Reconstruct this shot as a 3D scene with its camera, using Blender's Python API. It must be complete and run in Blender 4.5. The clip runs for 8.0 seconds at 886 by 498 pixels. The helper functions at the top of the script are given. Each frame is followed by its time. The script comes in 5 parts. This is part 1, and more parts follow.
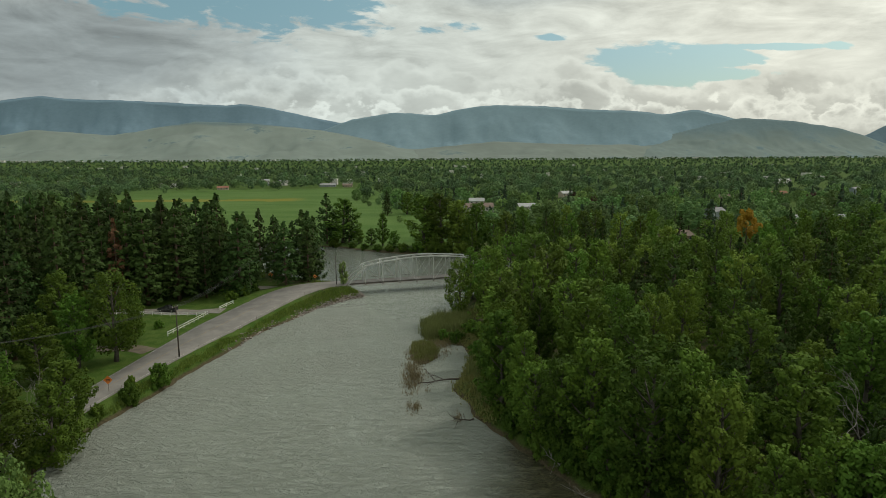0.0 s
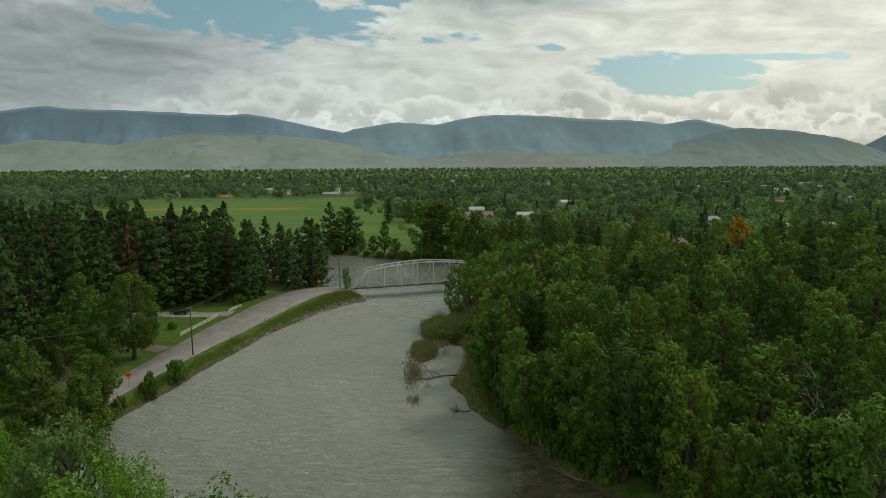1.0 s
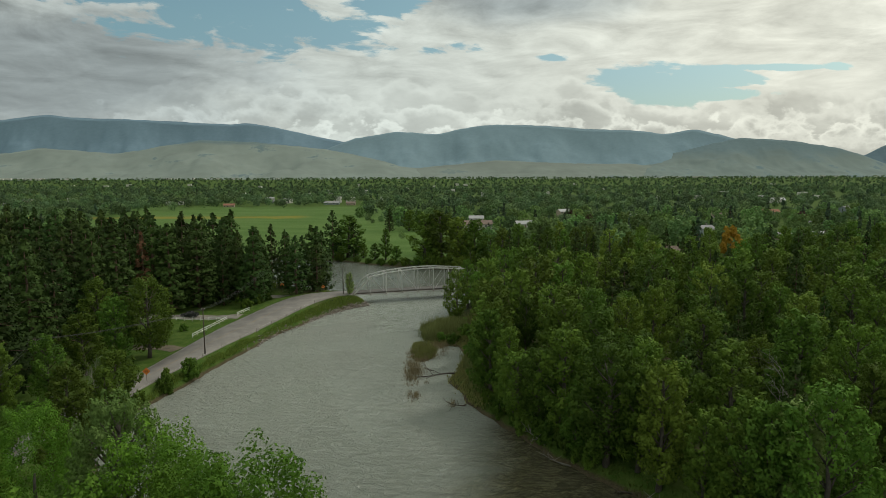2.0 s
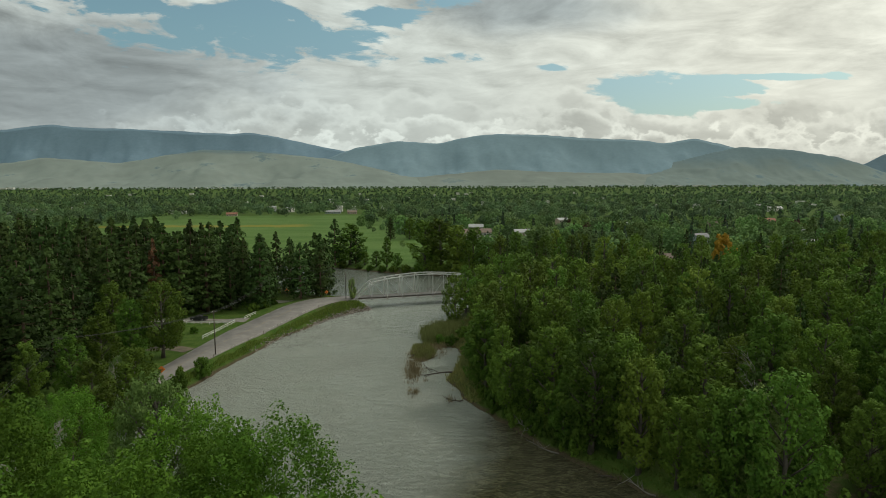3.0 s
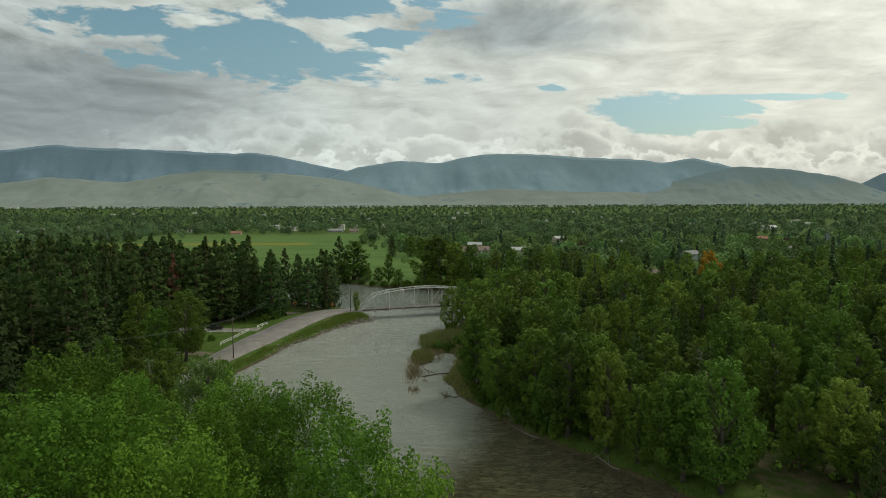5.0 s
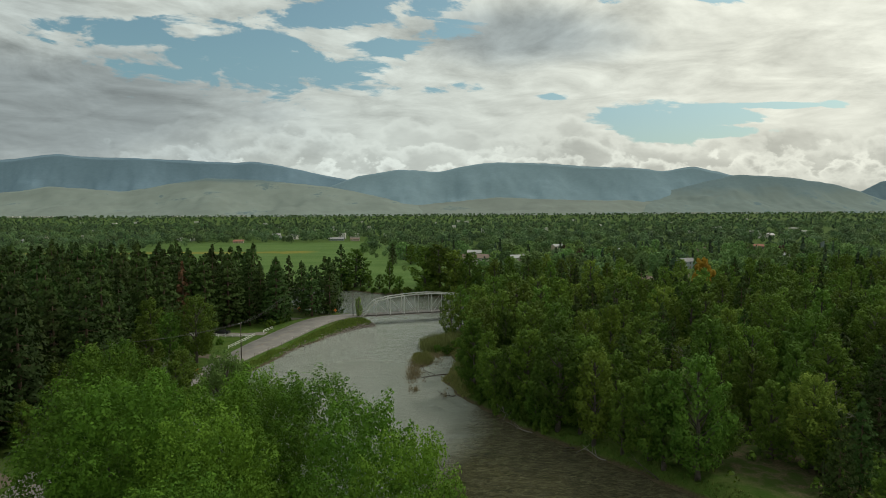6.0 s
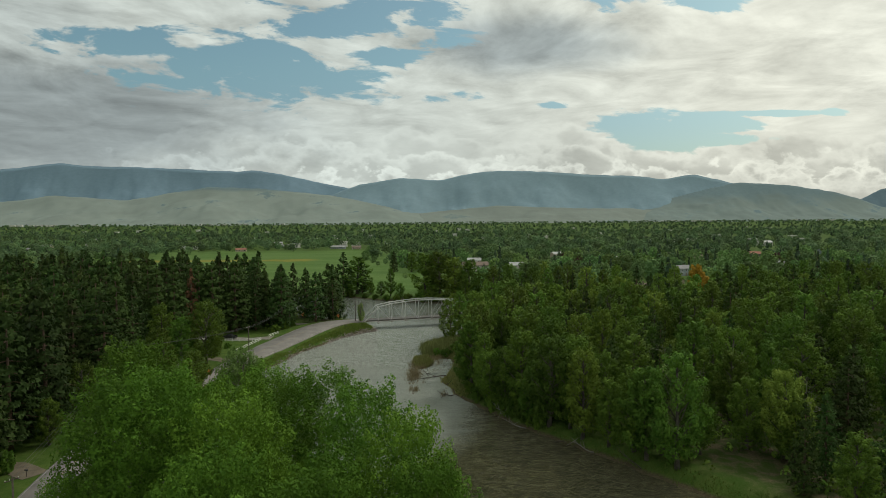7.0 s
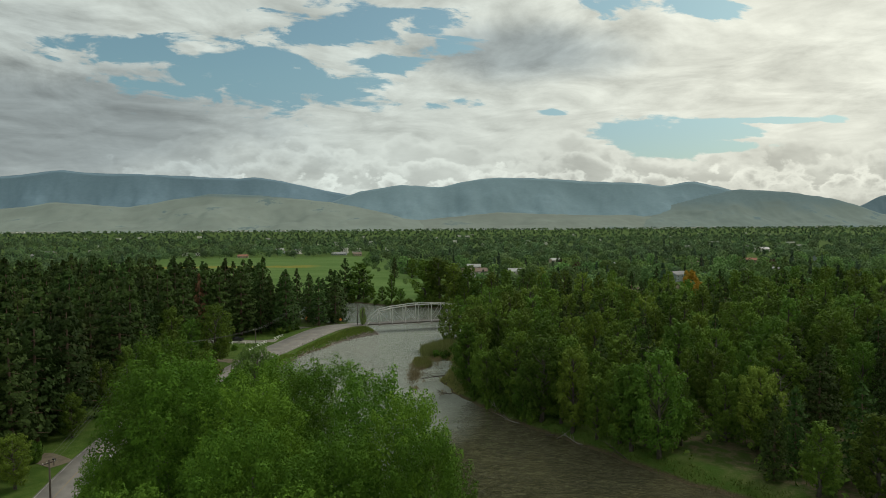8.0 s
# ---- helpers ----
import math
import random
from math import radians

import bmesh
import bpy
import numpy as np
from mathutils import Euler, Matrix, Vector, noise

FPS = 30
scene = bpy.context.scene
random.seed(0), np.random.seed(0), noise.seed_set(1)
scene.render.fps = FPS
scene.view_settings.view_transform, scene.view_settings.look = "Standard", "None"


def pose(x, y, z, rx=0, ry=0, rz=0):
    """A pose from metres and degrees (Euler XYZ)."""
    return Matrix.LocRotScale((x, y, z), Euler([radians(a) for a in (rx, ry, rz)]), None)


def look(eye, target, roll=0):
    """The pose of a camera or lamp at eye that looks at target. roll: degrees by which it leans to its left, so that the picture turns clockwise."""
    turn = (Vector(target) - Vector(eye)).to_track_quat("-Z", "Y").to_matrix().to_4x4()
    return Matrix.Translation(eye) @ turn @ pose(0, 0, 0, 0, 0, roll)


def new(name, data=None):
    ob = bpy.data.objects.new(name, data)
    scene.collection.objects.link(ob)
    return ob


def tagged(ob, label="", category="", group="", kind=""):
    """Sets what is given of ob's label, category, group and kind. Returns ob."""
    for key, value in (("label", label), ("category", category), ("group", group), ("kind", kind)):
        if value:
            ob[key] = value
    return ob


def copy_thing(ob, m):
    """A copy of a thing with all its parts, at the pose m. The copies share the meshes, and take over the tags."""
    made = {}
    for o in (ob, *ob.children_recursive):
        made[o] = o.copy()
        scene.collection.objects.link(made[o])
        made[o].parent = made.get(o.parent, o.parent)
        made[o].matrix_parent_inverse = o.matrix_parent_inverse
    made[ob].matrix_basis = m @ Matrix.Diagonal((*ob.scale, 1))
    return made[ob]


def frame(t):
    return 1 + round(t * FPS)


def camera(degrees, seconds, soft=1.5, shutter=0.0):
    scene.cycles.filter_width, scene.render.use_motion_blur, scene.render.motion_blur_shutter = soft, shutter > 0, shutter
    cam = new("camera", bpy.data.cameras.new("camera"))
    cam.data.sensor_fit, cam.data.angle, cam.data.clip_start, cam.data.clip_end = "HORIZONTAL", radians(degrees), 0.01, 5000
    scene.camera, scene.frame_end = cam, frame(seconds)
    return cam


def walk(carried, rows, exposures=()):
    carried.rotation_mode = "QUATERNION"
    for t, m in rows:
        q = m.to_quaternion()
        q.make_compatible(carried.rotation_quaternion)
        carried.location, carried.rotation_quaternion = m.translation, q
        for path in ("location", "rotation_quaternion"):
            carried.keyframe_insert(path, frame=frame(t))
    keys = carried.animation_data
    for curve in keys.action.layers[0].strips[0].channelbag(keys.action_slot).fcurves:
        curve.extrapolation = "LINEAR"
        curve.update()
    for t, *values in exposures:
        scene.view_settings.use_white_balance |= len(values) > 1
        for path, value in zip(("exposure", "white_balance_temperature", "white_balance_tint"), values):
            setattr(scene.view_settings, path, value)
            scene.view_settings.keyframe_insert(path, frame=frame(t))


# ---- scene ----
cam = camera(72.2, 8.0, soft=0.65)
PATH = [
    (0, (-1.207, 4.035, 46.346), (-1.156, 6.012, 46.047), -0.3),
    (0.5, (-0.995, -0.154, 46.396), (-0.947, 1.825, 46.112), -0.3),
    (1, (-0.832, -4.466, 46.488), (-0.785, -2.485, 46.219), -0.3),
    (1.5, (-0.754, -8.811, 46.627), (-0.707, -6.828, 46.373), -0.2),
    (3, (-0.196, -21.506, 46.818), (-0.153, -19.517, 46.608), -0.2),
    (3.5, (-0.023, -25.766, 46.856), (0.019, -23.776, 46.661), -0.2),
    (4, (0.14, -30.014, 46.905), (0.181, -28.022, 46.724), -0.2),
    (4.5, (0.292, -34.206, 46.922), (0.333, -32.213, 46.758), -0.2),
    (6, (0.768, -46.733, 47.067), (0.807, -44.737, 46.947), -0.3),
    (6.5, (0.992, -50.978, 47.102), (1.029, -48.981, 46.995), -0.3),
    (7, (1.225, -55.292, 47.129), (1.261, -53.294, 47.036), -0.4),
    (7.5, (1.358, -59.625, 47.156), (1.393, -57.627, 47.075), -0.4),
    (8, (1.514, -63.901, 47.164), (1.549, -61.902, 47.093), -0.4),
]
walk(cam, [(t, look(e, g, r)) for t, e, g, r in PATH])

# ---- world, sun, exposure ----
scene.view_settings.exposure = 0.0
SUN_ELEV, SUN_AZ = radians(48), radians(62)      # azimuth from +y towards +x


def node(nt, kind, inputs=None):
    n = nt.nodes.new(kind)
    for k, v in (inputs or {}).items():
        s = n.inputs[k]
        if isinstance(v, bpy.types.NodeSocket):
            nt.links.new(v, s)
        else:
            s.default_value = v
    return n


def mth(nt, op, a, b=0.0, c=0.0):
    n = node(nt, "ShaderNodeMath", {0: a, 1: b, 2: c})
    n.operation = op
    return n.outputs[0]


def remap(nt, v, a, b, c=0.0, d=1.0, smooth=True):
    n = node(nt, "ShaderNodeMapRange", {0: v, 1: a, 2: b, 3: c, 4: d})
    n.interpolation_type = "SMOOTHSTEP" if smooth else "LINEAR"
    return n.outputs[0]


def mixc(nt, f, a, b):
    n = node(nt, "ShaderNodeMix")
    n.data_type = "RGBA"
    for s, v in ((n.inputs[0], f), (n.inputs[6], a), (n.inputs[7], b)):
        if isinstance(v, bpy.types.NodeSocket):
            nt.links.new(v, s)
        else:
            s.default_value = v if not isinstance(v, tuple) else (*v[:3], 1)
    return n.outputs[2]


def noise_tex(nt, vec, scale, detail=4.0, rough=0.55, dist=0.0):
    return node(nt, "ShaderNodeTexNoise", {"Vector": vec, "Scale": scale, "Detail": detail, "Roughness": rough, "Distortion": dist}).outputs[0]


def combine(nt, x, y, z=0.0):
    return node(nt, "ShaderNodeCombineXYZ", {0: x, 1: y, 2: z}).outputs[0]


def build_world():
    w = bpy.data.worlds.new("sky")
    scene.world = w
    w.use_nodes = True
    nt = w.node_tree
    nt.nodes.clear()
    d = node(nt, "ShaderNodeTexCoord").outputs["Generated"]
    sep = node(nt, "ShaderNodeSeparateXYZ", {0: d})
    dx, dy, dz = sep.outputs
    fy = mth(nt, "MAXIMUM", dy, 0.08)
    u, v = mth(nt, "DIVIDE", dx, fy), mth(nt, "DIVIDE", dz, fy)
    # flat cloud deck seen in perspective
    hz = mth(nt, "ADD", mth(nt, "MAXIMUM", dz, 0.0), 0.10)
    px, py = mth(nt, "DIVIDE", dx, hz), mth(nt, "DIVIDE", dy, hz)
    deck = combine(nt, px, py)
    low = combine(nt, u, mth(nt, "MULTIPLY", v, 1.9))
    wob = mth(nt, "SUBTRACT", noise_tex(nt, low, 7.0, 5.0, 0.6), 0.5)

    def blob(cu, cv, ru, rv, rough=1.2, soft=0.5):
        a = mth(nt, "DIVIDE", mth(nt, "SUBTRACT", u, cu), ru)
        b = mth(nt, "DIVIDE", mth(nt, "SUBTRACT", v, cv), rv)
        q = mth(nt, "SQRT", mth(nt, "ADD", mth(nt, "MULTIPLY", a, a), mth(nt, "MULTIPLY", b, b)))
        q = mth(nt, "ADD", q, mth(nt, "MULTIPLY", wob, rough))
        return remap(nt, q, 1.0 + soft, 1.0 - soft)

    # ragged gaps of blue
    def hole(cu, cv, ru, rv):
        a = mth(nt, "DIVIDE", mth(nt, "SUBTRACT", u, cu), ru)
        b = mth(nt, "DIVIDE", mth(nt, "SUBTRACT", v, cv), rv)
        return mth(nt, "SUBTRACT", 1.0, mth(nt, "SQRT", mth(nt, "ADD", mth(nt, "MULTIPLY", a, a), mth(nt, "MULTIPLY", b, b))))

    rag = mth(nt, "SUBTRACT", noise_tex(nt, combine(nt, u, mth(nt, "ADD", mth(nt, "MULTIPLY", v, 3.2), mth(nt, "MULTIPLY", u, 0.35))), 8.5, 9.0, 0.6, 0.35), 0.5)
    n_deck = mth(nt, "SUBTRACT", noise_tex(nt, deck, 0.9, 7.0, 0.58, 0.3), 0.5)
    field = mth(nt, "ADD", mth(nt, "MULTIPLY", n_deck, -6.0), remap(nt, v, 0.30, 0.6, -2.6, -0.6))
    field = mth(nt, "MINIMUM", field, 0.6)
    for cu, cv, ru, rv in ((-0.23, 0.228, 0.17, 0.046), (-0.40, 0.248, 0.13, 0.045), (-0.48, 0.290, 0.12, 0.034), (-0.30, 0.275, 0.16, 0.030), (-0.10, 0.322, 0.18, 0.040), (-0.09, 0.268, 0.08, 0.016),
                           (0.465, 0.366, 0.09, 0.028), (0.29, 0.362, 0.07, 0.022), (0.0, 0.200, 0.065, 0.013), (0.20, 0.190, 0.035, 0.009)):
        field = mth(nt, "MAXIMUM", field, hole(cu, cv, ru, rv))
    gap = remap(nt, mth(nt, "ADD", field, mth(nt, "MULTIPLY", rag, 4.2)), 0.02, 0.42)
    clean = mth(nt, "MAXIMUM", hole(0.345, 0.158, 0.085, 0.026), hole(0.57, 0.1735, 0.13, 0.0075))
    for cu, cv, ru, rv in ((0.395, 0.140, 0.085, 0.034), (0.45, 0.158, 0.10, 0.020), (0.47, 0.130, 0.09, 0.012)):
        clean = mth(nt, "MAXIMUM", clean, hole(cu, cv, ru, rv))
    gap = mth(nt, "MAXIMUM", gap, remap(nt, mth(nt, "ADD", clean, mth(nt, "MULTIPLY", mth(nt, "ADD", rag, mth(nt, "MULTIPLY", wob, 0.8)), 1.9)), 0.0, 0.24))
    # layered cloud: relief of a noise towards the light
    deck_up = node(nt, "ShaderNodeVectorMath", {0: deck, 1: (0.08, -0.10, 0.0)}).outputs[0]
    k1, k2 = noise_tex(nt, deck, 2.0, 10.0, 0.60, 0.5), noise_tex(nt, deck_up, 2.0, 10.0, 0.60, 0.5)
    layer = mth(nt, "MULTIPLY", mth(nt, "SUBTRACT", k1, k2), remap(nt, v, 0.10, 0.30, 0.45, 0.95))
    # heaped cloud stacked above the mountains: bright crowns, grey bases
    soft_n = mth(nt, "SUBTRACT", noise_tex(nt, combine(nt, u, mth(nt, "MULTIPLY", v, 3.0)), 5.0, 7.0, 0.6, 0.2), 0.5)
    lum = mth(nt, "ADD", mth(nt, "ADD", 0.62, layer), mth(nt, "MULTIPLY", soft_n, 0.42))
    lum = mth(nt, "ADD", lum, mth(nt, "MULTIPLY", remap(nt, u, -0.1, 0.6), 0.15))
    warp = node(nt, "ShaderNodeVectorMath", {0: combine(nt, u, mth(nt, "MULTIPLY", v, 1.5)), 1: combine(nt, mth(nt, "MULTIPLY", wob, 0.05), mth(nt, "MULTIPLY", wob, -0.04))}).outputs[0]

    def heap(seed, scale):
        vec = node(nt, "ShaderNodeVectorMath", {0: warp, 1: (seed, seed * 0.37, 0.0)}).outputs[0]
        n = node(nt, "ShaderNodeTexVoronoi", {"Vector": vec, "Scale": scale, "Detail": 4.0, "Roughness": 0.52})
        n.feature = "SMOOTH_F1"
        n.inputs["Smoothness"].default_value = 0.35
        return n.outputs["Distance"]
    big = mth(nt, "SUBTRACT", noise_tex(nt, combine(nt, mth(nt, "MULTIPLY", u, 1.0), 3.7), 5.0, 2.0, 0.5), 0.5)
    for seed, v0, scale, tall, thick, top, low_, soft in ((3.1, 0.176, 11.0, 0.060, 0.036, 0.72, 0.58, 0.012), (7.7, 0.146, 15.0, 0.050, 0.036, 0.76, 0.55, 0.008), (1.3, 0.116, 18.0, 0.060, 0.034, 0.84, 0.52, 0.008), (5.2, 0.084, 20.0, 0.040, 0.030, 0.72, 0.50, 0.008)):
        q = mth(nt, "ADD", v, mth(nt, "MULTIPLY", mth(nt, "SUBTRACT", heap(seed, scale), 0.42), tall))
        q = mth(nt, "SUBTRACT", q, mth(nt, "MULTIPLY", big, 0.05 if seed > 3 else -0.05))
        m = remap(nt, q, v0 + soft, v0 - soft)
        m = mth(nt, "MULTIPLY", m, remap(nt, u, -0.62, -0.38, 0.15, 1.0))
        deep = remap(nt, mth(nt, "SUBTRACT", v0, q), 0.0, thick)
        body = mth(nt, "ADD", top, mth(nt, "MULTIPLY", deep, low_ - top))
        body = mth(nt, "ADD", body, mth(nt, "MULTIPLY", soft_n, 0.55))
        if v0 > 0.12:
            m = mth(nt, "MULTIPLY", m, mth(nt, "SUBTRACT", 1.0, gap))
        else:
            gap = mth(nt, "MULTIPLY", gap, mth(nt, "SUBTRACT", 1.0, m))
        lum = mth(nt, "ADD", mth(nt, "MULTIPLY", lum, mth(nt, "SUBTRACT", 1.0, m)), mth(nt, "MULTIPLY", body, m))
    grey = blob(-0.68, 0.17, 0.40, 0.105, 0.8, 0.5)
    grey = mth(nt, "MAXIMUM", grey, mth(nt, "MULTIPLY", blob(-0.66, 0.31, 0.12, 0.07, 0.9, 0.6), 0.35))
    grey = mth(nt, "MAXIMUM", grey, mth(nt, "MULTIPLY", blob(0.15, 0.285, 0.14, 0.042, 0.9, 0.6), 0.85))
    lum = mth(nt, "MULTIPLY", lum, mth(nt, "SUBTRACT", 1.0, mth(nt, "MULTIPLY", grey, 0.48)))
    lum = mth(nt, "MINIMUM", mth(nt, "MAXIMUM", lum, 0.16), 0.93)
    warm = remap(nt, u, -0.2, 0.6)
    tint = mixc(nt, warm, (0.915, 1.0, 0.93), (0.985, 1.0, 0.87))
    tint = mixc(nt, grey, tint, (0.87, 1.0, 1.0))
    sky = node(nt, "ShaderNodeTexSky")
    sky.sky_type, sky.sun_disc = "NISHITA", False
    sky.sun_elevation, sky.sun_rotation, sky.air_density, sky.dust_density = SUN_ELEV, SUN_AZ, 1.0, 2.5
    hue = node(nt, "ShaderNodeMix", {0: 1.0})
    hue.data_type, hue.blend_type = "RGBA", "MULTIPLY"
    nt.links.new(sky.outputs[0], hue.inputs[6])
    nt.links.new(mixc(nt, remap(nt, v, 0.14, 0.26), (0.82, 1.00, 0.91), (0.88, 1.10, 0.92)), hue.inputs[7])
    blue = node(nt, "ShaderNodeBackground", {"Color": hue.outputs[2], "Strength": 0.10}).outputs[0]
    cloud = node(nt, "ShaderNodeBackground", {"Color": tint, "Strength": lum}).outputs[0]
    mix = node(nt, "ShaderNodeMixShader", {0: gap, 1: cloud, 2: blue})
    out = node(nt, "ShaderNodeOutputWorld")
    nt.links.new(mix.outputs[0], out.inputs[0])


build_world()
sun = new("sun", bpy.data.lights.new("sun", "SUN"))
sun.data.energy, sun.data.angle, sun.data.color = 1.2, radians(10), (1.0, 0.95, 0.86)
sun.matrix_world = look((0, 0, 300), (-300 * math.sin(SUN_AZ) * math.cos(SUN_ELEV), -300 * math.cos(SUN_AZ) * math.cos(SUN_ELEV), 300 - 300 * math.sin(SUN_ELEV)))


# ---- materials ----
def material(name):
    m = bpy.data.materials.new(name)
    m.use_nodes = True
    nt = m.node_tree
    nt.nodes.clear()
    out = node(nt, "ShaderNodeOutputMaterial")
    return m, nt, out


def position(nt):
    return node(nt, "ShaderNodeNewGeometry").outputs["Position"]


def plain(name, a, b, rough=0.8, scale=1.5, fine=12.0, bump=0.3, metal=0.0, dist=0.02):
    """A surface of two shades, mixed at two scales, with a fine relief."""
    m, nt, out = material(name)
    co = node(nt, "ShaderNodeTexCoord").outputs["Object"]
    big, small = noise_tex(nt, co, scale, 4.0, 0.6), noise_tex(nt, co, fine, 3.0, 0.6)
    f = remap(nt, mth(nt, "ADD", mth(nt, "MULTIPLY", big, 0.65), mth(nt, "MULTIPLY", small, 0.35)), 0.35, 0.65)
    bp = node(nt, "ShaderNodeBump", {"Strength": bump, "Distance": dist, "Height": small})
    rv = node(nt, "ShaderNodeObjectInfo").outputs["Random"]
    col = mixc(nt, f, a, b)
    col = node(nt, "ShaderNodeHueSaturation", {"Color": col, "Value": remap(nt, rv, 0, 1, 0.88, 1.1)}).outputs[0]
    p = node(nt, "ShaderNodeBsdfPrincipled", {"Base Color": col, "Roughness": rough, "Metallic": metal, "Normal": bp.outputs[0]})
    nt.links.new(p.outputs[0], out.inputs[0])
    return m


def leaf_material(name, a, b, c, trans=0.22, tree_var=0.35, joined=0.0, drift=1.0):
    """Leaves: shade by leaf (a to b), by tree (towards c), in part translucent."""
    m, nt, out = material(name)
    g = node(nt, "ShaderNodeNewGeometry")
    leaf = g.outputs["Random Per Island"]
    rv = node(nt, "ShaderNodeObjectInfo").outputs["Random"]
    patch = noise_tex(nt, g.outputs["Position"], 0.55, 3.0, 0.6)
    f = mth(nt, "ADD", mth(nt, "MULTIPLY", leaf, 0.36), mth(nt, "MULTIPLY", remap(nt, patch, 0.3, 0.7), 0.64))
    col = mixc(nt, f, a, b)
    if joined:
        rv = node(nt, "ShaderNodeAttribute")
        rv.attribute_name = "tree"
        rv = rv.outputs["Fac"]
    col = mixc(nt, mth(nt, "MULTIPLY", rv, tree_var * 2), col, c)
    v2 = mth(nt, "FRACT", mth(nt, "MULTIPLY", rv, 7.31))
    h2 = mth(nt, "FRACT", mth(nt, "MULTIPLY", rv, 3.77))
    col = node(nt, "ShaderNodeHueSaturation", {"Color": col, "Value": remap(nt, v2, 0, 1, 0.66, 1.46, False), "Hue": remap(nt, h2, 0, 1, 0.5 - 0.024 * drift, 0.5 + 0.011 * drift, False)}).outputs[0]
    p = node(nt, "ShaderNodeBsdfPrincipled", {"Base Color": col, "Roughness": 0.7, "Specular IOR Level": 0.10})
    t = node(nt, "ShaderNodeBsdfTranslucent", {"Color": col})
    mx = node(nt, "ShaderNodeMixShader", {0: trans, 1: p.outputs[0], 2: t.outputs[0]})
    nt.links.new(mx.outputs[0], out.inputs[0])
    return m


M_LEAF_NEAR = leaf_material("poplar_leaves", (0.038, 0.096, 0.010), (0.108, 0.212, 0.022), (0.075, 0.152, 0.015), 0.2, 0.2, drift=0.4)
M_LEAF_MID = leaf_material("cottonwood_leaves", (0.029, 0.072, 0.010), (0.104, 0.184, 0.023), (0.081, 0.134, 0.020), 0.16, 0.3)
M_LEAF_PALE = leaf_material("pale_willow_leaves", (0.12, 0.19, 0.045), (0.22, 0.31, 0.10), (0.14, 0.21, 0.06), 0.25, 0.2)
# leaves of far trees: paler and bluer, distance haze put into their greens
M_LEAF_FAR = leaf_material("hazed_far_leaves", (0.085, 0.165, 0.050), (0.180, 0.300, 0.080), (0.095, 0.16, 0.070), 0.2, 0.35)
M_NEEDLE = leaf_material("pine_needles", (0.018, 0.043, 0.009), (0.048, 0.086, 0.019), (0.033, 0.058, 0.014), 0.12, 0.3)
# far needles are paled and blued for haze in the same way
M_NEEDLE_FAR = leaf_material("hazed_far_needles", (0.036, 0.070, 0.034), (0.066, 0.110, 0.05), (0.045, 0.07, 0.05), 0.1, 0.3)
M_LEAF_WOODS = leaf_material("woods_leaves", (0.038, 0.088, 0.013), (0.134, 0.232, 0.032), (0.106, 0.170, 0.027), 0.16, 0.3, 0.16)
M_NEEDLE_WOODS = leaf_material("woods_needles", (0.019, 0.045, 0.010), (0.050, 0.090, 0.020), (0.034, 0.060, 0.015), 0.12, 0.3, 0.16)
# valley leaves and needles also carry haze in their base colours
M_LEAF_VALLEY = leaf_material("hazed_valley_leaves", (0.064, 0.120, 0.050), (0.128, 0.205, 0.074), (0.066, 0.110, 0.060), 0.2, 0.4, 0.05)
M_NEEDLE_VALLEY = leaf_material("hazed_valley_needles", (0.036, 0.070, 0.036), (0.060, 0.105, 0.052), (0.045, 0.07, 0.05), 0.1, 0.3, 0.05)
M_DEAD = leaf_material("dead_needles", (0.085, 0.044, 0.024), (0.145, 0.076, 0.042), (0.11, 0.06, 0.032), 0.1, 0.2, drift=0.0)
M_ORANGE = leaf_material("orange_leaves", (0.46, 0.27, 0.03), (0.60, 0.38, 0.05), (0.52, 0.32, 0.04), 0.2, 0.2, drift=0.0)
M_BUSH = leaf_material("willow_brush", (0.095, 0.145, 0.032), (0.200, 0.255, 0.072), (0.19, 0.18, 0.08), 0.2, 0.35)
M_DRY = leaf_material("dry_reeds", (0.26, 0.22, 0.12), (0.42, 0.36, 0.21), (0.16, 0.13, 0.08), 0.2, 0.3)
M_GRASS = leaf_material("grass_blades", (0.13, 0.215, 0.03), (0.23, 0.30, 0.07), (0.18, 0.24, 0.05), 0.25, 0.2)
M_BARK = plain("bark", (0.055, 0.047, 0.038), (0.12, 0.105, 0.088), 0.9, 1.2, 9.0, 0.7)
M_BARK_PINE = plain("pine_bark", (0.085, 0.055, 0.04), (0.16, 0.10, 0.07), 0.9, 1.0, 8.0, 0.7)
M_STEEL = plain("silver_paint", (0.46, 0.465, 0.44), (0.60, 0.60, 0.57), 0.5, 0.6, 9.0, 0.1, 0.25)
M_CONCRETE = plain("concrete", (0.28, 0.265, 0.24), (0.40, 0.385, 0.35), 0.85, 0.7, 8.0, 0.3)
M_RUST = plain("weathered_steel", (0.16, 0.12, 0.10), (0.27, 0.235, 0.21), 0.7, 0.8, 9.0, 0.2, 0.2)
M_ROCK = plain("riprap_stone", (0.18, 0.155, 0.135), (0.36, 0.32, 0.285), 0.9, 0.9, 7.0, 0.6)
M_POLE = plain("creosote_pole", (0.045, 0.036, 0.03), (0.10, 0.08, 0.065), 0.9, 1.0, 14.0, 0.4)
M_WIRE = plain("wire", (0.03, 0.03, 0.03), (0.06, 0.06, 0.06), 0.6)
M_WHITE = plain("white_paint", (0.68, 0.68, 0.65), (0.80, 0.80, 0.78), 0.6, 0.8, 10.0, 0.1)
M_WORN = plain("worn_road_paint", (0.34, 0.33, 0.31), (0.52, 0.51, 0.48), 0.8, 0.6, 6.0, 0.1)
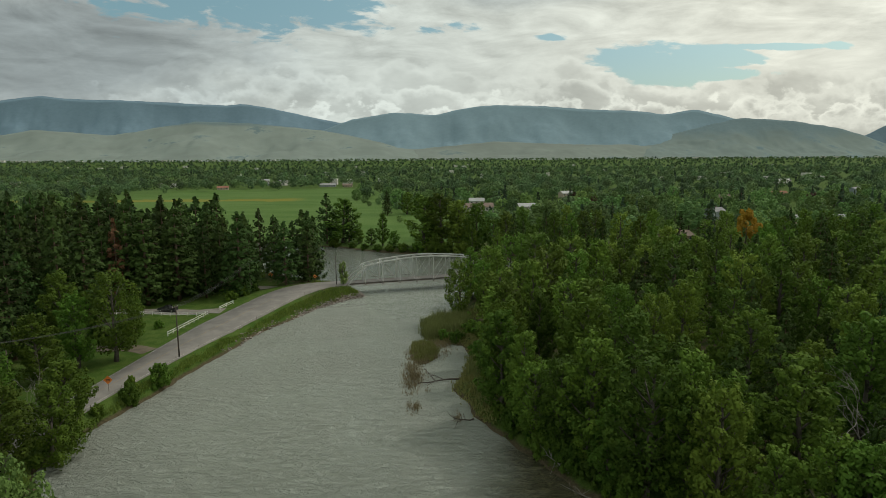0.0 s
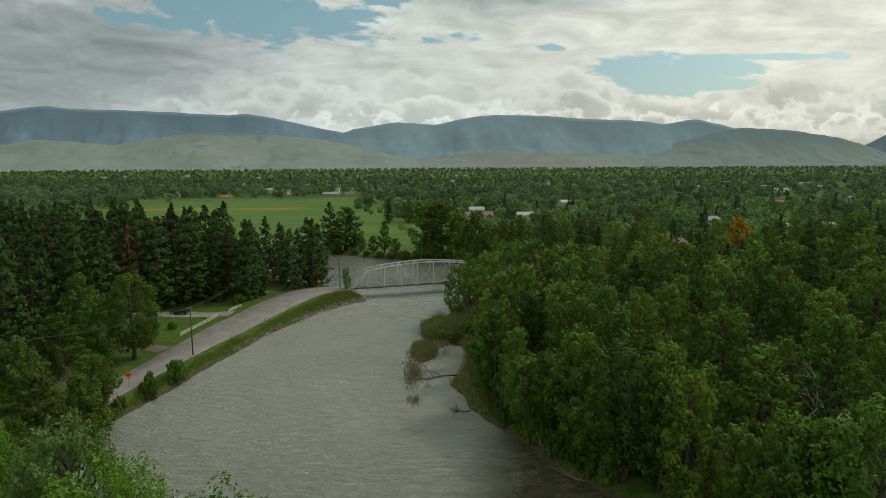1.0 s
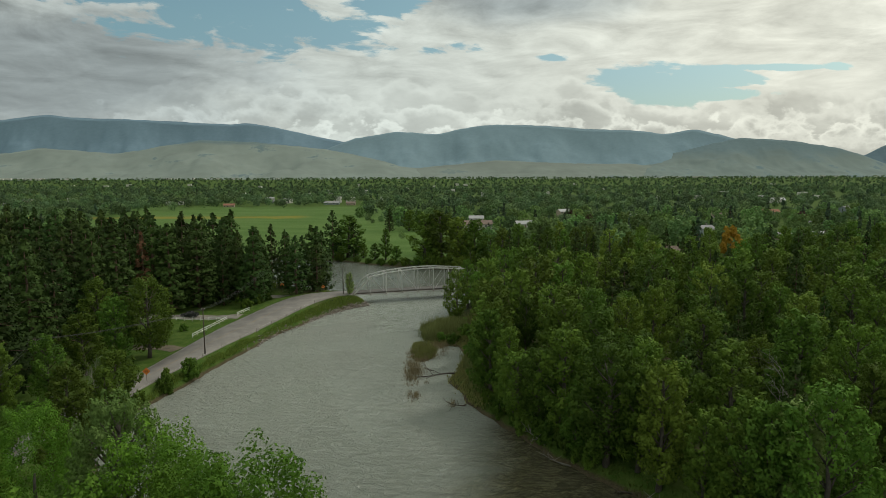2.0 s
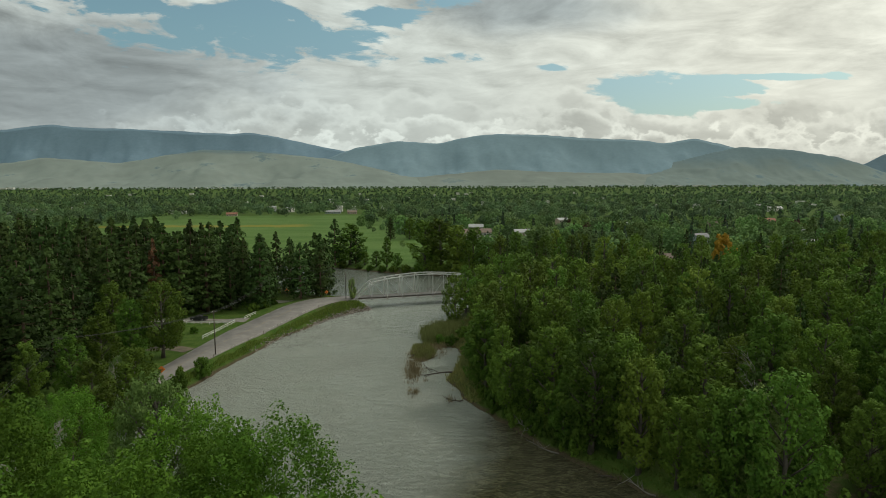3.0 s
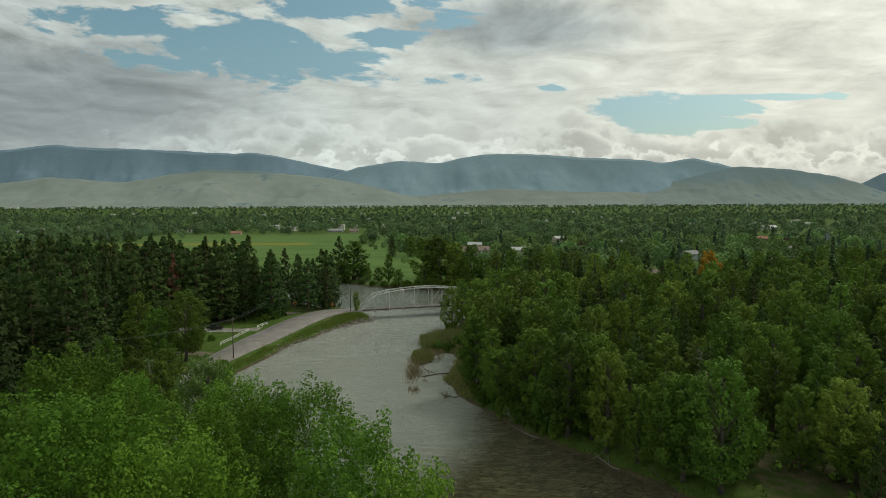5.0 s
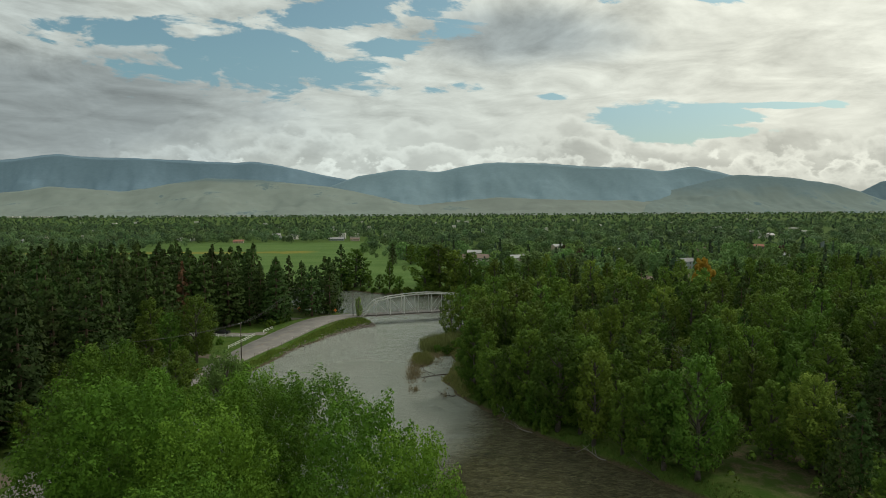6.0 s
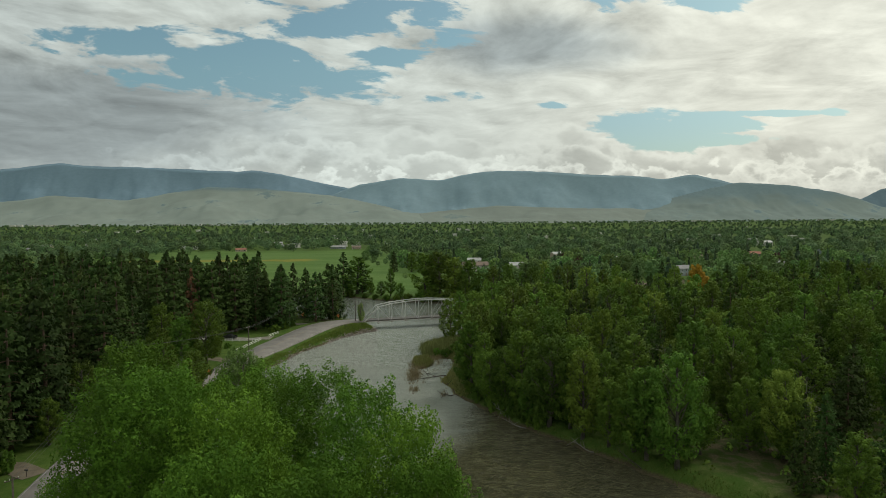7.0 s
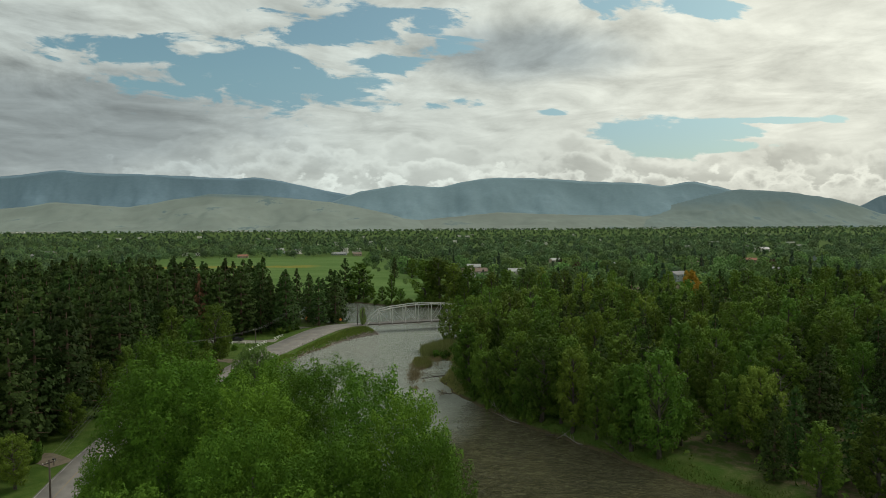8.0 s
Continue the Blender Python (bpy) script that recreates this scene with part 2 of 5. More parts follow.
M_SIGN = plain("orange_sheeting", (0.72, 0.20, 0.03), (0.80, 0.25, 0.04), 0.5, 2.0, 10.0, 0.02)
M_BLACK = plain("black_paint", (0.02, 0.02, 0.02), (0.035, 0.035, 0.035), 0.5)
M_TYRE = plain("tyre_rubber", (0.02, 0.02, 0.02), (0.04, 0.04, 0.04), 0.9)


def asphalt():
    m, nt, out = material("asphalt")
    p3 = position(nt)
    big, small = noise_tex(nt, p3, 0.25, 5.0, 0.6), noise_tex(nt, p3, 9.0, 3.0, 0.7)
    f = remap(nt, mth(nt, "ADD", mth(nt, "MULTIPLY", big, 0.7), mth(nt, "MULTIPLY", small, 0.3)), 0.35, 0.65)
    col = mixc(nt, f, (0.150, 0.140, 0.128), (0.225, 0.208, 0.190))
    bp = node(nt, "ShaderNodeBump", {"Strength": 0.3, "Distance": 0.02, "Height": small})
    p = node(nt, "ShaderNodeBsdfPrincipled", {"Base Color": col, "Roughness": 0.85, "Normal": bp.outputs[0]})
    nt.links.new(p.outputs[0], out.inputs[0])
    return m


def ground_material():
    m, nt, out = material("ground_cover")
    p3 = position(nt)
    sep = node(nt, "ShaderNodeSeparateXYZ", {0: p3})
    x, y, z = sep.outputs
    big, mid, fine = noise_tex(nt, p3, 0.035, 4.0, 0.6), noise_tex(nt, p3, 0.35, 4.0, 0.6), noise_tex(nt, p3, 3.0, 4.0, 0.65)
    grass = mixc(nt, remap(nt, mid, 0.35, 0.65), (0.042, 0.088, 0.012), (0.072, 0.115, 0.022))
    grass = mixc(nt, remap(nt, fine, 0.45, 0.85, 0.0, 0.5), grass, (0.12, 0.125, 0.05))
    soil = mixc(nt, remap(nt, fine, 0.35, 0.65), (0.055, 0.046, 0.026), (0.105, 0.084, 0.052))
    litter = mixc(nt, remap(nt, mid, 0.4, 0.62), (0.030, 0.050, 0.010), soil)
    # woods west of the road and east of the river keep a litter floor
    wood = mth(nt, "MAXIMUM", remap(nt, x, -88, -100), mth(nt, "MULTIPLY", remap(nt, mth(nt, "ADD", x, mth(nt, "MULTIPLY", y, 0.65)), 78, 92), remap(nt, y, 330, 300)))
    wood = mth(nt, "MULTIPLY", wood, remap(nt, y, 330, 310))
    wood = mth(nt, "MULTIPLY", wood, remap(nt, mth(nt, "ADD", big, mth(nt, "MULTIPLY", mid, 0.4)), 0.5, 0.8, 0.5, 1.0))
    col = mixc(nt, wood, grass, litter)
    # mown field across the river, with a strip in yellow bloom
    wob = mth(nt, "MULTIPLY", mth(nt, "SUBTRACT", big, 0.5), 60.0)
    fy = mth(nt, "ADD", y, wob)
    field = mth(nt, "MULTIPLY", remap(nt, y, 300, 312), remap(nt, fy, 900, 870))
    field = mth(nt, "MULTIPLY", field, remap(nt, mth(nt, "ADD", x, mth(nt, "MULTIPLY", y, 0.10)), 55, 40))
    lawn = mixc(nt, remap(nt, noise_tex(nt, combine(nt, mth(nt, "MULTIPLY", x, 0.25), y), 0.05, 5.0, 0.6), 0.35, 0.65), (0.066, 0.130, 0.026), (0.094, 0.160, 0.040))
    lawn = mixc(nt, remap(nt, fine, 0.4, 0.8, 0.0, 0.3), lawn, (0.12, 0.135, 0.05))
    bloom = mth(nt, "MULTIPLY", remap(nt, fy, 632, 642), remap(nt, fy, 676, 664))
    bloom = mth(nt, "MULTIPLY", bloom, remap(nt, x, -125, -150))
    lawn = mixc(nt, mth(nt, "MULTIPLY", bloom, remap(nt, mid, 0.3, 0.6, 0.5, 1.0)), lawn, (0.19, 0.175, 0.028))
    col = mixc(nt, field, col, lawn)
    # bare earth and wet mud by the water line
    edge = remap(nt, mth(nt, "ADD", z, mth(nt, "MULTIPLY", mth(nt, "SUBTRACT", fine, 0.5), 0.8)), 0.75, 0.25)
    col = mixc(nt, edge, col, soil)
    bp = node(nt, "ShaderNodeBump", {"Strength": 0.7, "Distance": 0.25, "Height": fine})
    p = node(nt, "ShaderNodeBsdfPrincipled", {"Base Color": col, "Roughness": 0.95, "Specular IOR Level": 0.1, "Normal": bp.outputs[0]})
    nt.links.new(p.outputs[0], out.inputs[0])
    return m


def water_material():
    m, nt, out = material("river_water")
    p3 = position(nt)
    y = node(nt, "ShaderNodeSeparateXYZ", {0: p3}).outputs[1]
    mp = node(nt, "ShaderNodeMapping", {"Vector": p3, "Rotation": (0, 0, radians(12)), "Scale": (0.55, 1.0, 1.0)}).outputs[0]
    x = node(nt, "ShaderNodeSeparateXYZ", {0: p3}).outputs[0]
    swell = noise_tex(nt, mp, 0.16, 4.0, 0.6, 1.2)
    chop = noise_tex(nt, mp, 0.75, 6.0, 0.66, 1.6)
    patch = noise_tex(nt, p3, 0.03, 4.0, 0.55, 0.5)
    h = mth(nt, "ADD", mth(nt, "MULTIPLY", swell, 0.9), mth(nt, "MULTIPLY", chop, mth(nt, "ADD", remap(nt, patch, 0.35, 0.65, 0.7, 1.3), remap(nt, y, 110, 50, 0.0, 0.7))))
    bp = node(nt, "ShaderNodeBump", {"Strength": remap(nt, y, 160, 235, 1.0, 0.4), "Distance": 1.0, "Height": h})
    # silt-grey water, brown and clear over the shallow gravel bed under the wooded bank, with the trees' dark
    # reflection put into that brown
    silt = mixc(nt, remap(nt, mth(nt, "ADD", patch, mth(nt, "MULTIPLY", chop, 0.3)), 0.45, 0.85), (0.268, 0.294, 0.254), (0.335, 0.362, 0.316))
    # darker from the bridge onwards: reflected trees put into the base colour
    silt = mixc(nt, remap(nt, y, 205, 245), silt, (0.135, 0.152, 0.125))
    bar = mth(nt, "ADD", mth(nt, "SUBTRACT", x, 9.0), mth(nt, "MULTIPLY", mth(nt, "SUBTRACT", 103.0, y), 0.35))
    bar = mth(nt, "ADD", bar, mth(nt, "MULTIPLY", mth(nt, "SUBTRACT", patch, 0.5), 26))
    shallow = mth(nt, "MULTIPLY", remap(nt, bar, 0, 13), remap(nt, y, 112, 97))
    col = mixc(nt, shallow, silt, mixc(nt, remap(nt, chop, 0.35, 0.65), (0.044, 0.045, 0.019), (0.114, 0.110, 0.054)))
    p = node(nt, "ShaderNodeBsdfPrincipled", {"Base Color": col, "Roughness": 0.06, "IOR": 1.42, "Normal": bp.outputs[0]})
    nt.links.new(p.outputs[0], out.inputs[0])
    return m


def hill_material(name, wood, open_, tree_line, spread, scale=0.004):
    """Slopes: conifer forest above, bare grass below, with wooded gullies; distance haze is put into both colours."""
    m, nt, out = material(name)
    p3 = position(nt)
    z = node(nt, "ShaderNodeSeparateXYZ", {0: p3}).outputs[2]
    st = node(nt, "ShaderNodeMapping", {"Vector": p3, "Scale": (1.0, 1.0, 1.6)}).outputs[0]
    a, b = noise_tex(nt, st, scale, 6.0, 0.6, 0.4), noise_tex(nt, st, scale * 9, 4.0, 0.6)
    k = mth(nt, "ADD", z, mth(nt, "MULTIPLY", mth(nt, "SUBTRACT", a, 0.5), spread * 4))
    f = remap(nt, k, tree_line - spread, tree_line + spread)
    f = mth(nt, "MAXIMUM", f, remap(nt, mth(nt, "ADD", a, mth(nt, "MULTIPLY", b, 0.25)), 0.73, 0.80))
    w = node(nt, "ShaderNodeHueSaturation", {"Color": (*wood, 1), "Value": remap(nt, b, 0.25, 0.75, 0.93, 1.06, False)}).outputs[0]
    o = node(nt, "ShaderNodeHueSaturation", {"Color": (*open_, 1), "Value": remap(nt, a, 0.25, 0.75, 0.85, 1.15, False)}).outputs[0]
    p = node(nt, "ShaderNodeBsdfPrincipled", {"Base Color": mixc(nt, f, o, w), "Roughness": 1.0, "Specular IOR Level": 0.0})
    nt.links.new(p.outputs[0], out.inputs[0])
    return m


M_ASPHALT, M_GROUND, M_WATER = asphalt(), ground_material(), water_material()


# ---- mesh helpers ----
def mesh_of(name, v, f, mat, smooth=False):
    me = bpy.data.meshes.new(name)
    me.from_pydata(np.asarray(v).tolist(), [], f if isinstance(f, list) else np.asarray(f).tolist())
    me.materials.append(mat)
    if smooth:
        me.polygons.foreach_set("use_smooth", [True] * len(me.polygons))
    me.update()
    return me


def thing(name, label, category, group="", kind="", at=None):
    ob = new(name)
    if at is not None:
        ob.matrix_basis = at
    return tagged(ob, label, category, group, kind)


def child(name, me, parent, label=""):
    ob = new(name, me)
    ob.parent = parent
    return tagged(ob, label)


def box_geo(cx, cy, cz, sx, sy, sz):
    v = [(cx + a * sx / 2, cy + b * sy / 2, cz + c * sz / 2) for c in (-1, 1) for b in (-1, 1) for a in (-1, 1)]
    return v, [(0, 2, 3, 1), (4, 5, 7, 6), (0, 1, 5, 4), (1, 3, 7, 5), (3, 2, 6, 7), (2, 0, 4, 6)]


def bar_geo(a, b, w, d, up=(0, 0, 1)):
    """A bar of width w and depth d from a to b."""
    a, b = Vector(a), Vector(b)
    t = (b - a).normalized()
    up = Vector(up) if abs(t.dot(Vector(up))) < 0.98 else Vector((0, 1, 0))
    s = t.cross(up).normalized()
    n = s.cross(t)
    v = [p + s * (i * w / 2) + n * (j * d / 2) for p in (a, b) for i, j in ((-1, -1), (1, -1), (1, 1), (-1, 1))]
    return [tuple(p) for p in v], [(3, 2, 1, 0), (4, 5, 6, 7), (0, 1, 5, 4), (1, 2, 6, 5), (2, 3, 7, 6), (3, 0, 4, 7)]


def join_geo(*parts):
    v, f = [], []
    for pv, pf in parts:
        k = len(v)
        v += [tuple(p) for p in pv]
        f += [tuple(i + k for i in q) for q in pf]
    return v, f


def tube_geo(points, radii, sides=6):
    """A tapered tube along points, closed at its ends."""
    v, f = [], []
    pts = [Vector(p) for p in points]
    for i, (p, r) in enumerate(zip(pts, radii)):
        t = (pts[min(i + 1, len(pts) - 1)] - pts[max(i - 1, 0)]).normalized()
        s = t.cross(Vector((0.31, 0.95, 0.05))).normalized()
        n = s.cross(t)
        for k in range(sides):
            a = 2 * math.pi * k / sides
            v.append(tuple(p + (s * math.cos(a) + n * math.sin(a)) * r))
    for i in range(len(pts) - 1):
        for k in range(sides):
            a, b = i * sides + k, i * sides + (k + 1) % sides
            f.append((a, b, b + sides, a + sides))
    f.append(tuple(range(sides - 1, -1, -1)))
    f.append(tuple(range((len(pts) - 1) * sides, len(pts) * sides)))
    return v, f


# ---- the lie of the land ----
LEFT_BANK = [(60, -160), (40, -100), (25, -50), (13, -10), (3, 20), (-12, 42), (-35, 62), (-52, 78), (-60, 90), (-61, 97), (-60, 104), (-57.5, 111),
             (-55.4, 121.6), (-53.5, 131), (-50, 146), (-47, 160), (-42.5, 172), (-36, 188.5), (-28.6, 199.5), (-23, 204), (-25.5, 210),
             (-36, 224), (-60, 245), (-110, 275), (-190, 300), (-300, 310)]
FAR_BANK = [(-300, 360), (-150, 352), (-100, 338), (-60, 322), (-47.5, 319), (-31, 305), (-17, 297), (0, 291), (18, 283), (50, 270), (100, 262), (220, 262)]
RIGHT_BANK = [(220, 236), (100, 233), (50, 229), (27, 225), (18, 214), (12, 202), (10, 188), (11, 178), (6, 173), (1.5, 167), (-1.0, 160), (-1.6, 154.5), (1.2, 151), (4.5, 152.5),
              (7.5, 149), (8.4, 143), (6.6, 130), (3.4, 121), (5.9, 115), (7.5, 107), (9.3, 102.5),
              (13.8, 94), (19.8, 82), (30.5, 68), (36, 61), (43, 50.6), (47.4, 45), (53.5, 39), (70, 22), (95, -20), (125, -100), (140, -160)]
RIVER = np.array(LEFT_BANK + FAR_BANK + RIGHT_BANK, float)
ROAD_L = [(-54, -40), (-58, 0), (-62, 20), (-65.6, 37), (-69.2, 55), (-71.5, 75), (-70.6, 95), (-67.4, 115), (-65.1, 138), (-63.8, 150), (-62.0, 164.5), (-58.8, 177.5), (-54.2, 192.5), (-50.2, 201.5), (-45.0, 207.6), (-38.5, 210.6), (-29.9, 212.5)]
ROAD_R = [(-47, -40), (-51, 0), (-55, 20), (-58.5, 37), (-62, 55), (-64.3, 75), (-63.5, 95), (-61.2, 113), (-58.6, 126), (-57.2, 133), (-55.0, 143), (-52.0, 154.5), (-48.8, 167), (-44.2, 181.5), (-39.8, 193), (-35, 201.5), (-28.4, 206.6)]


def resample(pts, n):
    p = np.array(pts, float)
    d = np.concatenate([[0], np.cumsum(np.linalg.norm(np.diff(p, axis=0), axis=1))])
    s = np.linspace(0, d[-1], n)
    return np.stack([np.interp(s, d, p[:, k]) for k in range(2)], 1)


ROAD_N = 120
RL, RR = resample(ROAD_L, ROAD_N), resample(ROAD_R, ROAD_N)
for _ in range(3):
    RL[1:-1] = (RL[:-2] + RL[1:-1] * 2 + RL[2:]) / 4
    RR[1:-1] = (RR[:-2] + RR[1:-1] * 2 + RR[2:]) / 4
RC = (RL + RR) / 2
RW = np.linalg.norm(RL - RR, axis=1) / 2


def sstep(t):
    t = np.clip(t, 0, 1)
    return t * t * (3 - 2 * t)


def road_height(y):
    return 2.45 + 1.5 * sstep((np.asarray(y, float) - 160) / 47)


ROAD_Z = road_height(RC[:, 1])


def seg_dist(p, a, b):
    """Distance from points p to the segments a-b, and which is nearest."""
    best, idx = np.full(len(p), 1e9), np.zeros(len(p), int)
    for i in range(len(a)):
        ab = b[i] - a[i]
        t = np.clip(((p - a[i]) @ ab) / max(ab @ ab, 1e-9), 0, 1)
        d = np.linalg.norm(p - a[i] - t[:, None] * ab, axis=1)
        m = d < best
        best[m], idx[m] = d[m], i
    return best, idx


def river_side(p):
    """Distance from the water's edge, positive on land."""
    a, b = RIVER, np.roll(RIVER, -1, axis=0)
    d, _ = seg_dist(p, a, b)
    inside = np.zeros(len(p), bool)
    for i in range(len(a)):
        c = ((a[i, 1] > p[:, 1]) != (b[i, 1] > p[:, 1]))
        dy = b[i, 1] - a[i, 1]
        xs = a[i, 0] + (p[:, 1] - a[i, 1]) / (dy if abs(dy) > 1e-9 else 1e-9) * (b[i, 0] - a[i, 0])
        inside ^= c & (p[:, 0] < xs)
    return np.where(inside, -d, d)


def wave(p, s, seed=0.0):
    x, y = p[:, 0] / s, p[:, 1] / s
    return (np.sin(x * 1.7 + seed) * np.cos(y * 1.3 - seed) + 0.6 * np.sin(x * 3.1 - y * 2.3 + seed * 2) + 0.35 * np.cos(x * 5.3 + y * 6.1)) / 1.95


def valley_rise(y):
    return 26 * sstep((np.asarray(y, float) - 1900) / 2200)


def land(p):
    """Height of the ground at points p (n, 2)."""
    p = np.asarray(p, float)
    s = river_side(p) + 0.7 * wave(p, 4.0, 1.0) * (np.abs(p[:, 0]) < 400)
    base = 2.3 + 0.35 * wave(p, 23.0) + 0.12 * wave(p, 6.0, 2.0)
    isle = 0.55 * (1.15 - ((p[:, 0] + 2.4) / 3.1) ** 2 - ((p[:, 1] - 144.5) / 7.0) ** 2 + 0.55 * wave(p, 1.7, 4.0))
    spit = np.exp(-(((p[:, 0] - 1) / 9) ** 2 + ((p[:, 1] - 142) / 22) ** 2))
    base = base * (1 - 0.65 * spit)
    east = (p[:, 0] > -8) & (p[:, 1] < 200)
    run = np.where(east, 2.2, 5.0)
    z = np.where(s > 0, base * sstep(s / run * 0.5 + 0.0) ** 0.6 * 1.0, np.maximum(-1.6, s * 0.5))
    z = np.where(s > 2 * run, base, z)
    d, i = seg_dist(p, RC[:-1], RC[1:])
    e = d - RW[i]
    zr = ROAD_Z[i]
    k = 1 - sstep((e - 0.8) / np.where(p[:, 0] > RC[i, 0], 5.5, 9.0))
    out = z + (np.maximum(zr - 0.05, z) - z) * k
    out = np.where(e < 0.9, zr - 0.12, out)
    out = np.where(s < 0.2, np.minimum(out, np.maximum(s * 0.6, -1.6)), out)
    out = np.where(s > 0.2, np.minimum(out, 0.25 + s * 0.75), out)
    out = np.where(isle > -0.3, np.maximum(out, isle), out)
    return out + valley_rise(p[:, 1])


def land_z(x, y):
    return float(land(np.array([[x, y]]))[0])


def build_ground():
    def grow(start, end, first, ratio):
        out, q, st = [], start, first
        while abs(q - start) < abs(end - start):
            st *= ratio
            q += math.copysign(st, end - start)
            out.append(q)
        return out
    xs = sorted(grow(-82, -6000, 1.3, 1.16)) + list(np.arange(-82, 70, 1.3)) + grow(70, 6000, 1.3, 1.16)
    ys = sorted(grow(20, -700, 1.5, 1.12)) + list(np.arange(20, 236, 1.3)) + grow(236, 5200, 1.3, 1.045)
    gx, gy = np.meshgrid(xs, ys)
    p = np.stack([gx.ravel(), gy.ravel()], 1)
    v = np.concatenate([p, land(p)[:, None]], 1)
    nx, ny = len(xs), len(ys)
    i = (np.arange(ny - 1)[:, None] * nx + np.arange(nx - 1)[None]).ravel()
    f = np.stack([i, i + 1, i + 1 + nx, i + nx], 1)
    tagged(new("ground", mesh_of("ground", v, f, M_GROUND, True)), "grassy valley floor with wooded and muddy banks", "ground", kind="structure")


def build_water():
    xs, ys = np.linspace(-320, 240, 57), np.linspace(-165, 375, 55)
    gx, gy = np.meshgrid(xs, ys)
    v = np.stack([gx.ravel(), gy.ravel(), np.zeros(gx.size)], 1)
    i = (np.arange(54)[:, None] * 57 + np.arange(56)[None]).ravel()
    f = np.stack([i, i + 1, i + 58, i + 57], 1)
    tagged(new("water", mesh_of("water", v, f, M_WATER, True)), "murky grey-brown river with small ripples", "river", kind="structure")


def build_road():
    v, f = [], []
    for i in range(ROAD_N):
        z = ROAD_Z[i] + 0.03
        side = (RR[i] - RL[i]) / np.linalg.norm(RR[i] - RL[i])
        for q, dz in ((RL[i] - side * 0.25, -0.4), (RL[i], 0.0), (RC[i], 0.06), (RR[i], 0.0), (RR[i] + side * 0.25, -0.4)):
            v.append((q[0], q[1], z + dz))
    for i in range(ROAD_N - 1):
        for k in range(4):
            a = i * 5 + k
            f.append((a, a + 1, a + 6, a + 5))
    road = tagged(new("road", mesh_of("road", v, f, M_ASPHALT, True)), "grey asphalt road along the river bank", "road", kind="structure")

    def stripe(name, t, w, i0, i1, mat, step=1):
        v, f = [], []
        for i in range(i0, i1):
            side = (RR[i] - RL[i]) / np.linalg.norm(RR[i] - RL[i])
            c = RL[i] + (RR[i] - RL[i]) * t
            z = ROAD_Z[i] + 0.045 + 0.06 * (1 - abs(2 * t - 1))
            v += [(*(c - side * w / 2), z), (*(c + side * w / 2), z)]
        f = [(2 * k, 2 * k + 1, 2 * k + 3, 2 * k + 2) for k in range(i1 - i0 - 1)]
        child(name, mesh_of(name, v, f, mat), road)
    stripe("edge_line", 0.05, 0.10, 0, ROAD_N - 14, M_WORN)
    stripe("edge_line", 0.95, 0.10, 0, ROAD_N - 10, M_WORN)
    stripe("centre_line", 0.5, 0.12, 0, ROAD_N - 14, plain("worn_yellow_paint", (0.30, 0.21, 0.10), (0.36, 0.25, 0.10), 0.8))


build_ground()
build_water()
build_road()


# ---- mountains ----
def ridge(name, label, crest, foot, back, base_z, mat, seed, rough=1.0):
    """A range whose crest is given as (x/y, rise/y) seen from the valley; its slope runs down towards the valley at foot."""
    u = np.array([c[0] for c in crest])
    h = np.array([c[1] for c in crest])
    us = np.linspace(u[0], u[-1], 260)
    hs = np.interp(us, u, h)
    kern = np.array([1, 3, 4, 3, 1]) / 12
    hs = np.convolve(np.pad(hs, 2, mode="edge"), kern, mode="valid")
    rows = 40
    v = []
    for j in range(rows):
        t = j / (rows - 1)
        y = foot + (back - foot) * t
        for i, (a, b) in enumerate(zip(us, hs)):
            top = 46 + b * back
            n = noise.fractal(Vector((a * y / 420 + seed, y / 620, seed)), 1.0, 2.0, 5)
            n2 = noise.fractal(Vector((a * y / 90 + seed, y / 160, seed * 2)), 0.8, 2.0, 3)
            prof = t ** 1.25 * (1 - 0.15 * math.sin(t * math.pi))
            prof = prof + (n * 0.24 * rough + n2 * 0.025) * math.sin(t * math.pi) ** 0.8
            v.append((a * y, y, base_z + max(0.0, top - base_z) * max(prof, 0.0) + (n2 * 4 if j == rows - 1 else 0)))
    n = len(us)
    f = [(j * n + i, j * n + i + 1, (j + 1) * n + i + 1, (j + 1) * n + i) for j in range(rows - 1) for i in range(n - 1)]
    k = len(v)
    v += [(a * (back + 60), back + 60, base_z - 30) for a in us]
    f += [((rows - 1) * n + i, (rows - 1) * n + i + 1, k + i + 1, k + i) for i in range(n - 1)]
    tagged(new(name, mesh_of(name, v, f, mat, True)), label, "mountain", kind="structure")


